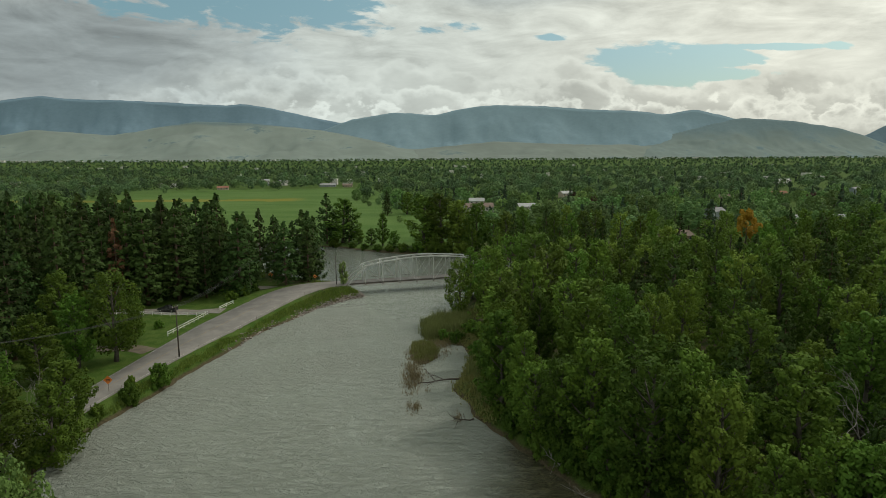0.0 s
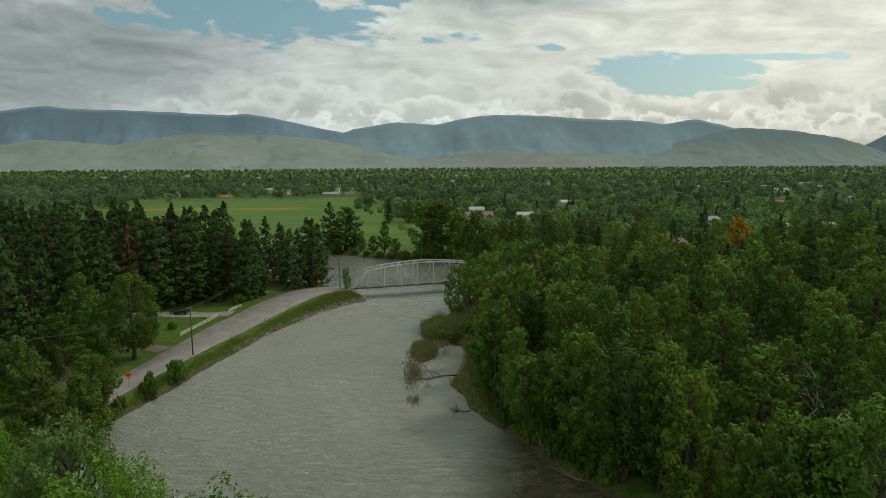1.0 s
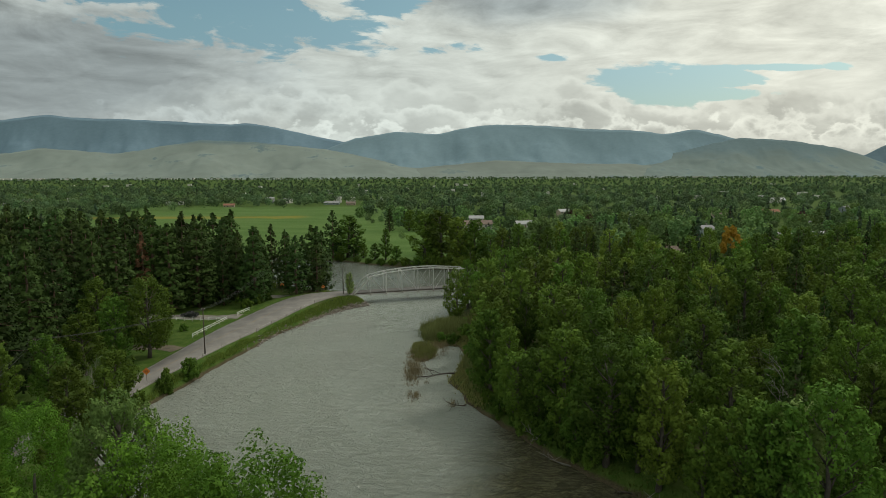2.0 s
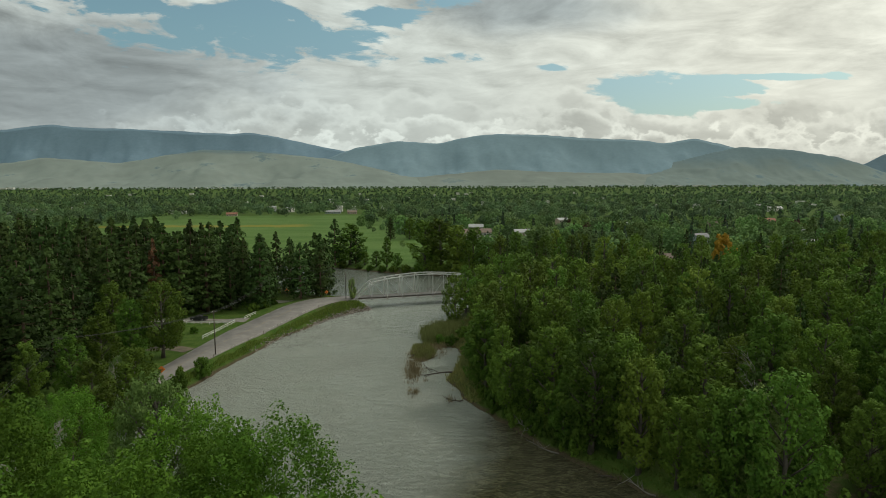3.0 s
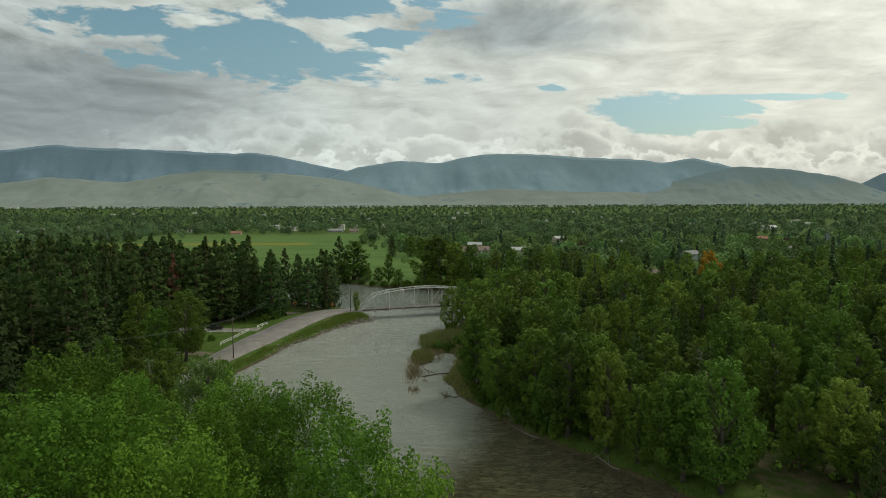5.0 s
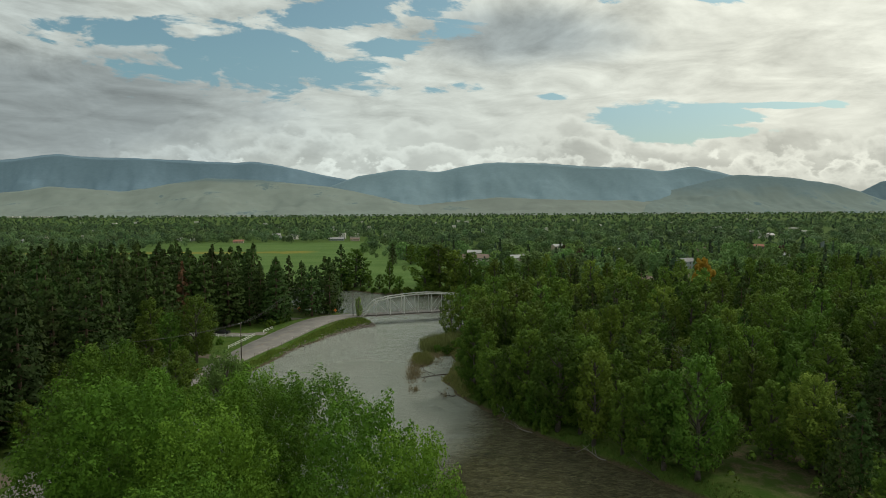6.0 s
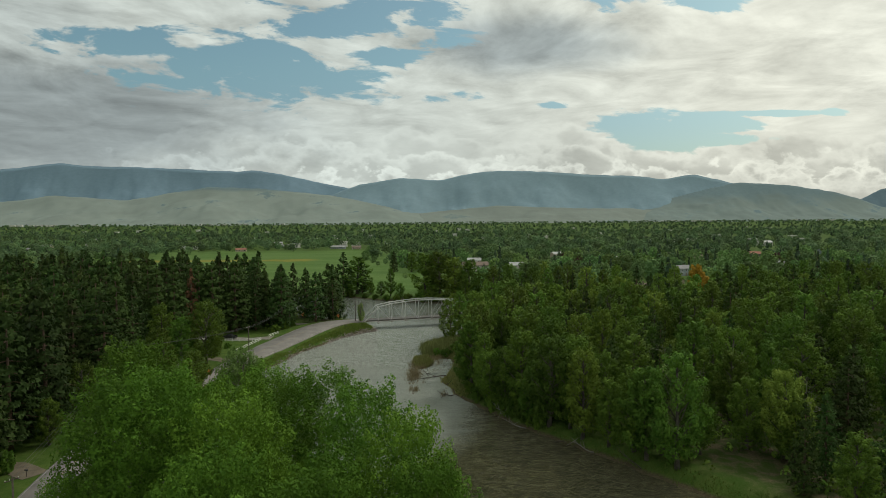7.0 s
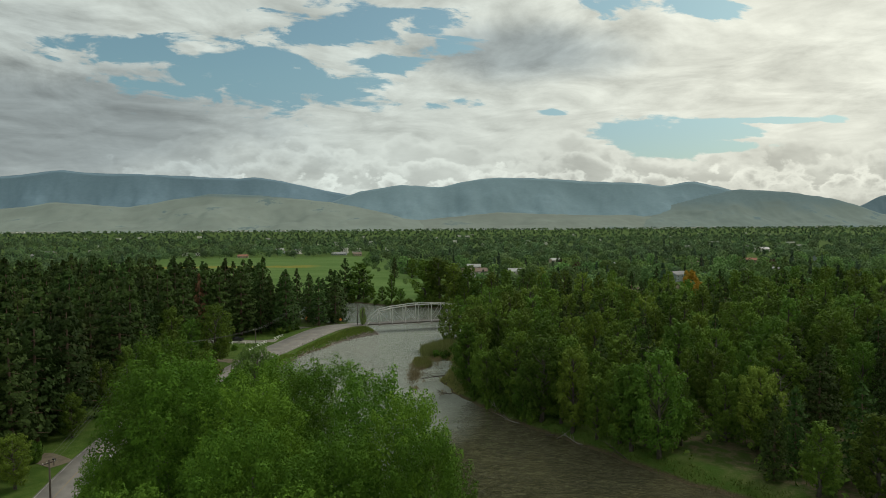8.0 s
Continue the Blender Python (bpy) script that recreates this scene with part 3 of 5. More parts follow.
# wood and grass colours below are greyed and blued to stand in for haze
HAZED_MID_WOOD = (0.200, 0.284, 0.326)
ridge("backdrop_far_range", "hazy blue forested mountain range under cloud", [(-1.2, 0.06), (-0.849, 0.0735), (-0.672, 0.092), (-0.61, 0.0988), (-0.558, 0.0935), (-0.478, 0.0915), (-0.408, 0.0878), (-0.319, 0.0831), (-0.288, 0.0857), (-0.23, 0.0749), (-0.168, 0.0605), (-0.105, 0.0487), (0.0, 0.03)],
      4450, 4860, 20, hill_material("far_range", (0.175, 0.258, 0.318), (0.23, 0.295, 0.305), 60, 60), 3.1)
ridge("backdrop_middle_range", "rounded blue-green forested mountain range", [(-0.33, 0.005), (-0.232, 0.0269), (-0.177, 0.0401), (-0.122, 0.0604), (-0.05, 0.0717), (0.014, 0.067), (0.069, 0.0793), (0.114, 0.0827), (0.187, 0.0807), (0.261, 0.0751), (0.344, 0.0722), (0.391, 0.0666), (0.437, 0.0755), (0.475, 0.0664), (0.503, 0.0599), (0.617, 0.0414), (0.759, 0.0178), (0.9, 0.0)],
      4250, 4780, 20, hill_material("middle_range", HAZED_MID_WOOD, (0.215, 0.275, 0.285), 60, 30), 9.7)
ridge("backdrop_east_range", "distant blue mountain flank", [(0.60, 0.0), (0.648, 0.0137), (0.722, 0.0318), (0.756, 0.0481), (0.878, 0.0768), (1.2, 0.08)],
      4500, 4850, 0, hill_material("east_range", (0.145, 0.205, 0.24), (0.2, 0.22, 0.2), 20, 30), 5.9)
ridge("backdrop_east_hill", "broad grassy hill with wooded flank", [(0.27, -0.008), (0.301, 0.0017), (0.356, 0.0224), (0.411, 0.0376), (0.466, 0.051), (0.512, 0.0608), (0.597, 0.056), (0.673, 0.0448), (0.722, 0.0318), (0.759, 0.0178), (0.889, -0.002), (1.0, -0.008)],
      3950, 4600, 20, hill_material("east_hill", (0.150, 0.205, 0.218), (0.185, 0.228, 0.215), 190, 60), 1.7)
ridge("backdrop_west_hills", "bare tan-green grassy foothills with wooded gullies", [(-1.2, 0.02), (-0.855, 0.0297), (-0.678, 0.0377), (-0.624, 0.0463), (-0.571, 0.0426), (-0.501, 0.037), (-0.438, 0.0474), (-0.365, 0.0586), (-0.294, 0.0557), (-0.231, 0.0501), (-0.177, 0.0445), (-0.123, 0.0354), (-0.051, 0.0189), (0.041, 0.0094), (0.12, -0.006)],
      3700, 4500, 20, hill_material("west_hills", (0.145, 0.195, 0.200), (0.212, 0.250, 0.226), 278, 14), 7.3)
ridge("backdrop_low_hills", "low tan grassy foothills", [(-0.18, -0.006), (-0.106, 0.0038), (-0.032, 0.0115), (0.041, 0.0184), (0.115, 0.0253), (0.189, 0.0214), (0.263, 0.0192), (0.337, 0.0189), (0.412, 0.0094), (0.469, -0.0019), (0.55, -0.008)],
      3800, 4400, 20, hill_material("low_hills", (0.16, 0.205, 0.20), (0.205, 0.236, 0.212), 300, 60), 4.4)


# ---- trees ----
def unit(a):
    return a / np.maximum(np.linalg.norm(a, axis=1, keepdims=True), 1e-6)


def cards(p, nrm, size, rng, quad=False, slim=0.7):
    """Leaves at points p facing roughly nrm: slim triangles, or four-cornered blades."""
    n = len(p)
    nn = unit(nrm)
    r = unit(rng.normal(size=(n, 3)))
    t = unit(np.cross(nn, r))
    b = np.cross(nn, t)
    s = (size * rng.uniform(0.65, 1.35, n))[:, None]
    if quad:
        v = np.stack([p - t * s * 0.5, p - b * s * slim * 0.5, p + t * s * 0.5, p + b * s * slim * 0.5], 1).reshape(-1, 3)
        return v, np.arange(4 * n).reshape(-1, 4)
    v = np.stack([p - t * s * 0.5 - b * s * slim * 0.4, p + t * s * 0.5 - b * s * slim * 0.35, p + b * s * slim * 0.75], 1).reshape(-1, 3)
    return v, np.arange(3 * n).reshape(-1, 3)


def broadleaf(seed, h, r, base, clumps, leaves, size, plume=1.5, quad=False, sparse=0.0, limbs=True, shrink=1.0, dome=False, splay=1.0):
    """Trunk and crown of a broad-leaved tree: limbs that end in upright clumps of leaves."""
    rng = np.random.default_rng(seed)
    lean = rng.uniform(-0.03, 0.03, 2)
    tp = [(lean[0] * z + 0.12 * math.sin(z), lean[1] * z + 0.12 * math.cos(z * 0.8), z) for z in np.linspace(-0.3, h * (0.86 if limbs else 0.55), 7)]
    tr = np.linspace(0.022 * h, 0.006 * h, 7)
    tr[0] *= 1.35
    wood = [tube_geo(tp, tr, 7)]
    pts, nrm = [], []
    total = 0
    spec = []
    for i in range(clumps):
        f = (i + 0.5) / clumps
        f = f ** 0.85
        if dome:
            prof = max(0.15, 1 - max(0.0, (f - 0.4) / 0.6) ** 2.4) ** 0.5 if f > 0.4 else 0.55 + 0.45 * f / 0.4
        else:
            prof = max(0.12, math.sin(math.pi * (0.16 + 0.80 * f)) ** 0.75)
        a = i * 2.399 + rng.uniform(-0.5, 0.5)
        rad = r * prof * math.sqrt(rng.uniform(0.3 if dome else 0.12, 1.0)) * 0.88
        rc = r * rng.uniform(0.20, 0.36) * (1.12 - 0.4 * f) * shrink
        z = base + (h - base) * f * 0.93 + rng.uniform(-0.4, 0.4)
        c = np.array([lean[0] * z + rad * math.cos(a), lean[1] * z + rad * math.sin(a), min(z, h - rc * plume * 0.8)])
        spec.append((c, rc))
        total += rc * rc
        if limbs and i % 2 == 0:
            z0 = max(base * 0.75, c[2] - rad * 0.9 - 0.8)
            z0 = min(z0, h * 0.82)
            k = [(lean[0] * z0, lean[1] * z0, z0), tuple((np.array([lean[0] * z0, lean[1] * z0, z0]) + c) / 2 + np.array([0, 0, -0.25])), tuple(c)]
            wood.append(tube_geo(k, [0.0075 * h, 0.005 * h, 0.002 * h], 4))
    for c, rc in spec:
        # a spray: leaves round a twig that sweeps outwards and up to a point
        n = int(leaves * rc * rc / total)
        out = np.array([c[0] - lean[0] * c[2], c[1] - lean[1] * c[2], 0.0])
        out = out / max(np.linalg.norm(out), 0.3) * rng.uniform(0.35, 0.8) * splay
        ax = unit(np.array([[out[0], out[1], 1.0]]) + rng.normal(size=(1, 3)) * 0.12)[0]
        e1 = unit(np.cross(ax, np.array([[0.3, 1.0, 0.2]])))[0]
        e2 = np.cross(ax, e1)
        t = rng.uniform(-0.85, 1.0, n)
        ph = rng.uniform(0, 2 * math.pi, n)
        lump = 1 + 0.24 * np.sin(ph * 3 + c[0] * 3) * np.cos(t * 6 + c[1] * 2)
        w = (1 - t) ** 0.55 * (t + 0.86) ** 0.38 * lump * np.sqrt(rng.uniform(0.25, 1.0, n))
        side = e1 * np.cos(ph)[:, None] + e2 * np.sin(ph)[:, None]
        p = c + ax * (t * rc * plume)[:, None] + side * (w * rc)[:, None] + rng.normal(size=(n, 3)) * 0.06 * rc
        pts.append(p)
        nrm.append(side * 0.9 + ax * np.maximum(t, 0)[:, None] * 0.8 + rng.normal(size=(n, 3)) * 0.3 + np.array([0, 0, 0.3]))
    p, nn = np.concatenate(pts), np.concatenate(nrm)
    if sparse:
        keep = rng.uniform(size=len(p)) > sparse * (0.5 + 0.5 * np.sin(p[:, 0] * 2) * np.cos(p[:, 2] * 1.5))
        p, nn = p[keep], nn[keep]
    return join_geo(*wood), cards(p, nn, size, rng, quad)


def conifer(seed, h, r, base, levels, per, tufts, size, droop=0.25, power=0.8):
    """Trunk and crown of a pine: whorls of boughs set with tufts of needles."""
    rng = np.random.default_rng(seed)
    wood = [tube_geo([(0, 0, -0.3), (0.05, 0.03, h * 0.5), (0, 0, h * 0.985)], [0.018 * h, 0.011 * h, 0.002 * h], 7)]
    pts, nrm = [], []
    for i in range(levels):
        f = i / (levels - 1)
        z = base + (h - base) * f ** 0.92
        reach = r * ((1 - f) ** power * 0.92 + 0.06) * rng.uniform(0.82, 1.1)
        if f < 0.15:
            reach *= 0.75
        for k in range(max(3, int(per * (1 - 0.45 * f)))):
            a = k * 2 * math.pi / per + i * 1.3 + rng.uniform(-0.4, 0.4)
            ln = reach * rng.uniform(0.7, 1.1)
            d = np.array([math.cos(a), math.sin(a), 0])
            n = max(3, int(tufts * (0.35 + 0.65 * ln / r)))
            s = np.sqrt(rng.uniform(0.05, 1.0, n))
            p = np.array([0, 0, z]) + d * (s * ln)[:, None]
            p[:, 2] += -droop * ln * s + 0.28 * ln * s ** 3 + rng.uniform(-0.35, 0.35, n)
            side = np.array([-d[1], d[0], 0])
            p += side * (rng.uniform(-1, 1, n) * (0.22 * ln * (1.1 - s) + 0.15))[:, None]
            pts.append(p)
            nrm.append(np.array([0, 0, 0.5]) + d * 0.8 + rng.normal(size=(n, 3)) * 0.34)
            if i % 3 == 0 and k % 2 == 0:
                e = np.array([0, 0, z]) + d * ln * 0.8
                wood.append(tube_geo([(0, 0, z), (e[0], e[1], z - droop * ln * 0.6)], [0.004 * h, 0.0015 * h], 3))
    top = np.stack([rng.uniform(-0.2, 0.2, 10), rng.uniform(-0.2, 0.2, 10), h - rng.uniform(0, 1.2, 10)], 1)
    pts.append(top)
    nrm.append(rng.normal(size=(10, 3)))
    p, nn = np.concatenate(pts), np.concatenate(nrm)
    return join_geo(*wood), cards(p, nn, size, rng, False, 0.62)


class Kind:
    """A kind of tree: its meshes are made once, and each tree planted is a thing with a trunk and a crown."""

    def __init__(self, name, label, category, group, geo, leaf, bark, height):
        (wv, wf), (lv, lf) = geo
        self.trunk, self.crown = mesh_of("trunk", wv, wf, bark, True), mesh_of("crown", lv, lf, leaf)
        self.wood, self.leaf = (np.array(wv), wf), (np.array(lv), np.array(lf))
        self.name, self.label, self.category, self.group, self.height, self.first = name, label, category, group, height, None

    def plant(self, x, y, z, h, turn, wide=1.0, label=""):
        s = h / self.height
        m = pose(x, y, z - 0.05, 0, 0, turn) @ Matrix.Diagonal((s * wide, s * wide, s, 1))
        if self.first is None:
            ob = thing(self.name, self.label, self.category, self.group, at=m)
            child("trunk", self.trunk, ob)
            child("crown", self.crown, ob)
            self.first = ob
            self.unit = Matrix.Diagonal((*ob.scale, 1)).inverted()
        else:
            ob = copy_thing(self.first, m @ self.unit)
        if label:
            tagged(ob, label)
        return ob


def tree_shade(me, values):
    """One number for all the leaves of a tree, by which trees differ in green."""
    me.attributes.new("tree", "FLOAT", "FACE").data.foreach_set("value", np.asarray(values, np.float32))


class Woods:
    """Trees too many to count, joined into one mesh."""

    def __init__(self):
        self.lv, self.lf, self.wv, self.wf, self.nl, self.nw, self.shade = [], [], [], [], 0, 0, []

    def plant(self, kind, x, y, z, h, turn, wide):
        s = h / kind.height
        m = np.array(pose(x, y, z - 0.05, 0, 0, turn) @ Matrix.Diagonal((s * wide, s * wide, s, 1)))
        v, f = kind.leaf
        self.lv.append(v @ m[:3, :3].T + m[:3, 3])
        self.lf.append(f + self.nl)
        self.nl += len(v)
        self.shade.append(np.full(len(f), (x * 0.731 + y * 0.417) % 1.0))
        v, f = kind.wood
        self.wv.append(v @ m[:3, :3].T + m[:3, 3])
        self.wf += [tuple(i + self.nw for i in q) for q in f]
        self.nw += len(v)

    def build(self, name, label, leaf, bark):
        v = np.concatenate(self.lv + self.wv)
        f = np.concatenate(self.lf).tolist() + [tuple(i + self.nl for i in q) for q in self.wf]
        me = mesh_of(name, v, f, leaf)
        me.materials.append(bark)
        me.polygons.foreach_set("material_index", [0] * (self.nl // 3) + [1] * len(self.wf))
        tree_shade(me, np.concatenate(self.shade + [np.full(len(self.wf), 0.5)]))
        tagged(new(name, me), label, "trees", kind="stuff")


def scatter(rng, n, x0, x1, y0, y1, gap, ok, taken=()):
    """Up to n places in a rectangle that satisfy ok, at least gap apart."""
    out = []
    cell = {}
    for x, y in taken:
        cell.setdefault((int(x // gap), int(y // gap)), []).append((x, y))
    p = np.stack([rng.uniform(x0, x1, n * 14), rng.uniform(y0, y1, n * 14)], 1)
    p = p[ok(p)]
    for x, y in p:
        c = (int(x // gap), int(y // gap))
        if any((x - a) ** 2 + (y - b) ** 2 < gap * gap for i in (-1, 0, 1) for j in (-1, 0, 1) for a, b in cell.get((c[0] + i, c[1] + j), ())):
            continue
        cell.setdefault(c, []).append((x, y))
        out.append((float(x), float(y)))
        if len(out) >= n:
            break
    return out


def road_gap(p):
    d, i = seg_dist(p, RC[:-1], RC[1:])
    return d - RW[i]


FIELD = np.array([(-62, 318), (-20, 297), (-6, 300), (-4, 400), (-28, 480), (-66, 650), (-92, 860), (-330, 820), (-330, 560), (-200, 352)], float)


def inside(p, poly):
    r = np.zeros(len(p), bool)
    for a, b in zip(poly, np.roll(poly, -1, axis=0)):
        c = (a[1] > p[:, 1]) != (b[1] > p[:, 1])
        dy = b[1] - a[1] if abs(b[1] - a[1]) > 1e-9 else 1e-9
        r ^= c & (p[:, 0] < a[0] + (p[:, 1] - a[1]) / dy * (b[0] - a[0]))
    return r


RNG = np.random.default_rng(11)
near_kinds = [Kind("poplar_tree", "tall leafy green poplar on the grassy river bank", "tree", "poplars on the near bank",
                   broadleaf(21 + k, 26, 7.2 + 0.6 * k, 3.0, 230, 31000, 0.255, 1.45, limbs=False, shrink=0.58, dome=True, splay=1.3), M_LEAF_NEAR, M_BARK, 26) for k in range(3)]
mid_kinds = [Kind("cottonwood_tree", "dark green cottonwood in dense riverside woods", "tree", "riverside cottonwoods",
                  broadleaf(41 + k, 20, (4.8, 5.4, 4.2, 5.8, 5.0)[k], 2.6, 52, 7000, 0.47, (1.5, 1.3, 1.6, 1.25, 1.4)[k], shrink=0.92, dome=k == 3, splay=2.0), M_LEAF_MID, M_BARK, 20) for k in range(5)]
back_kinds = [Kind("cottonwood_tree", "dark green cottonwood in dense riverside woods", "tree", "riverside cottonwoods",
                   broadleaf(51 + k, 20, (5.0, 5.8, 4.6)[k], 2.0, 40, 2000, 0.80, 1.3, shrink=0.95, dome=k == 1, splay=1.8), M_LEAF_MID, M_BARK, 20) for k in range(3)]
pine_kinds = [Kind("pine_tree", "tall dark green ponderosa pine", "pine tree", "pines by the river",
                   conifer(61 + k, 25, 6.6 + 0.35 * k, 1.5 + 0.5 * k, 40, 8, 15, 0.78, 0.16 + 0.03 * k, 0.72), M_NEEDLE, M_BARK_PINE, 25) for k in range(4)]
back_pines = [Kind("pine_tree", "tall dark green ponderosa pine", "pine tree", "pines by the river",
                   conifer(66 + k, 25, 6.8 + 0.4 * k, 1.8, 30, 7, 10, 1.1, 0.18, 0.74), M_NEEDLE, M_BARK_PINE, 25) for k in range(2)]
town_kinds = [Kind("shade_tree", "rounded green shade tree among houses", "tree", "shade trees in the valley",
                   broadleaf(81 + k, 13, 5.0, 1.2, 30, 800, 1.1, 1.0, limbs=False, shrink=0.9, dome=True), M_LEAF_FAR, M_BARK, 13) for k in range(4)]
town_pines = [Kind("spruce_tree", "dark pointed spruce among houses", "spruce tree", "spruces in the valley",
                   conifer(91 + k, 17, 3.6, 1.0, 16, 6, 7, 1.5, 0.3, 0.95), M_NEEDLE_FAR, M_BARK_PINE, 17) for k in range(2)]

# poplars at the near bank
NEAR = [(-29, 11, 32), (-38, 25, 32.8), (-14, 28, 27.8), (-6, 7.5, 31), (-1.0, 2.5, 30), (-18.5, -1, 27.5), (-38.5, 9, 20.5), (-26, -10, 25), (-35, 16, 30.5), (-23, 20, 29.5),
        (-43, 37, 26), (-24, 36, 26.5), (-18.5, 31, 26), (0.6, -3, 27.5), (-11, -12, 25), (-9, -3, 27), (-46, 54, 22), (-20, 8, 30)]
zs = land(np.array([(x, y) for x, y, _ in NEAR]))
for i, ((x, y, top), z) in enumerate(zip(NEAR, zs)):
    near_kinds[i % 3].plant(x, y, float(z), top - float(z), RNG.uniform(0, 360), 0.8 if top < 21 or x > -3 else RNG.uniform(0.9, 1.1))

M_LEAF_SILVER = leaf_material("silver_leaves", (0.080, 0.145, 0.030), (0.170, 0.255, 0.075), (0.11, 0.18, 0.045), 0.2, 0.2)
silver = Kind("silver_poplar", "pale grey-green poplar with a rounded crown", "tree", "", broadleaf(29, 26, 7.4, 3.5, 170, 30000, 0.30, 1.5, shrink=0.55, dome=True), M_LEAF_SILVER, M_BARK, 26)
silver.plant(-28.7, 41, land_z(-28.7, 41), 25.9, 30, 0.78)

# west bank, broad-leaved
WEST = [(-60.2, 99, 16), (-58.6, 92.5, 15), (-61.5, 86, 14), (-69.5, 134, 21), (-75.5, 130, 17), (-78, 121, 15), (-76, 105, 14), (-79, 96, 15), (-71, 41, 10),
        (-72, 148, 12), (-62.5, 70, 13), (-90, 150, 18), (-57, 74, 12), (-78, 82, 14), (-76.5, 67, 10), (-74.5, 46, 8)]
zs = land(np.array([(x, y) for x, y, _ in WEST]))
for i, ((x, y, h), z) in enumerate(zip(WEST, zs)):
    mid_kinds[i % 5].plant(x, y, float(z), h, RNG.uniform(0, 360), RNG.uniform(0.95, 1.25), "green broad-leaved tree beside the river road")

back_leaves, back_needles = Woods(), Woods()

# pines of the west bank
def pines_ok(p):
    x, y = p[:, 0], p[:, 1]
    view = x > -0.76 * (y + 74) - 12
    yard = (x > -90) & (y < 192) & (y > 112) | (x > -79) & (y <= 112)
    return view & ~yard & ((x + 91) ** 2 + (y - 178) ** 2 > 70) & (river_side(p) > 3) & (road_gap(p) > 5)


spots = scatter(RNG, 310, -320, -38, 38, 325, 6.4, pines_ok, [(x, y) for x, y, _ in WEST])
spots += [(-84, 76), (-88, 84), (-82, 64), (-88, 69), (-94, 61), (-85, 50), (-98, 76), (-91, 75), (-80, 72), (-92, 47), (-99, 54), (-103, 66), (-47, 226.5), (-52, 232), (-44, 231.5), (-58, 228), (-64, 212), (-70, 205), (-66, 219), (-86, 186), (-79, 192), (-72, 196)]
zs = land(np.array(spots))
for (x, y), z in zip(spots, zs):
    h, turn, wide = RNG.uniform(22, 31) if x < -75 else RNG.uniform(20, 27), RNG.uniform(0, 360), RNG.uniform(0.9, 1.3)
    if y < 205:
        pine_kinds[int(RNG.integers(4))].plant(x, y, float(z), h, turn, wide)
    else:
        back_needles.plant(back_pines[int(RNG.integers(2))], x, y, float(z), h, turn, wide)
dead = Kind("dead_pine", "dead pine with rust-brown needles", "pine tree", "", conifer(99, 25, 4.0, 5, 22, 6, 14, 0.9), M_DEAD, M_BARK_PINE, 25)
dead.plant(-93, 183, land_z(-93, 183), 26.5, 40)

HOUSES = [(39, 478, 6, 22, 11, 2, "white", "brown"), (43, 545, -5, 13, 9, 2, "white", "pale"), (82, 513, 4, 17, 10, 1, "white", "pale"), (147, 649, 20, 14, 9, 2, "tan", "pale"), (206, 603, -10, 15, 9, 1, "white", "pale"),
          (309, 749, 10, 16, 10, 1, "tan", "grey"), (201, 426, 25, 13, 9, 2, "blue", "grey"), (167, 361, -60, 14, 9, 1, "tan", "brown"), (130, 319, 15, 15, 9, 1, "brown", "brown"), (385, 666, -8, 18, 10, 1, "brown", "red")]
HOUSES += [(551, 940, 0, 22, 11, 2, "white", "pale"), (245, 398, 12, 14, 9, 1, "tan", "grey"), (272, 402, -15, 13, 8, 1, "blue", "pale"), (487, 686, 30, 18, 10, 2, "blue", "grey"), (-154, 951, 0, 24, 10, 1, "blue", "grey"),
           (-121, 929, 5, 14, 9, 1, "tan", "brown"), (-235, 999, -20, 15, 10, 2, "white", "grey"), (-255, 1010, 20, 14, 9, 1, "blue", "grey"), (-292, 882, 10, 15, 9, 1, "tan", "red"), (-403, 962, 0, 26, 11, 1, "white", "pale")]
HOUSES += [(-504, 921, 5, 18, 10, 1, "white", "pale"), (-644, 937, -10, 18, 10, 1, "blue", "grey"), (-667, 1012, 0, 16, 10, 2, "tan", "grey"), (-301, 1146, 12, 16, 10, 1, "white", "pale"), (330, 520, 12, 15, 9, 1, "white", "grey"), (300, 610, -8, 15, 9, 1, "tan", "brown")]


def garden(p):
    """Open lawn on the river side of each house and of the orange tree."""
    r = np.zeros(len(p), bool)
    for h in HOUSES + [(159, 303, 0, 9)]:
        w = np.array([h[0], h[1]]) / math.hypot(h[0], h[1])
        q = p - np.array([h[0], h[1]])
        along, side = q @ w, q @ np.array([w[1], -w[0]])
        r |= (np.abs(side) < h[3] * 0.6 + 2) & (along > -(30 + h[1] * 0.05)) & (along < 9)
    return r


# woods of the east bank
def east_ok(p):
    x, y = p[:, 0], p[:, 1]
    s = river_side(p)
    spit = (x < 12) & (y > 112) & (y < 160)
    clearing = ((x - 57) / 7) ** 2 + ((y - 52) / 5) ** 2 < 1
    return (s > 2.0) & (x < 0.76 * (y + 74) + 14) & (x > 5) & ~spit & ~clearing & ~((y > 262) & (x < 12)) & ~garden(p)


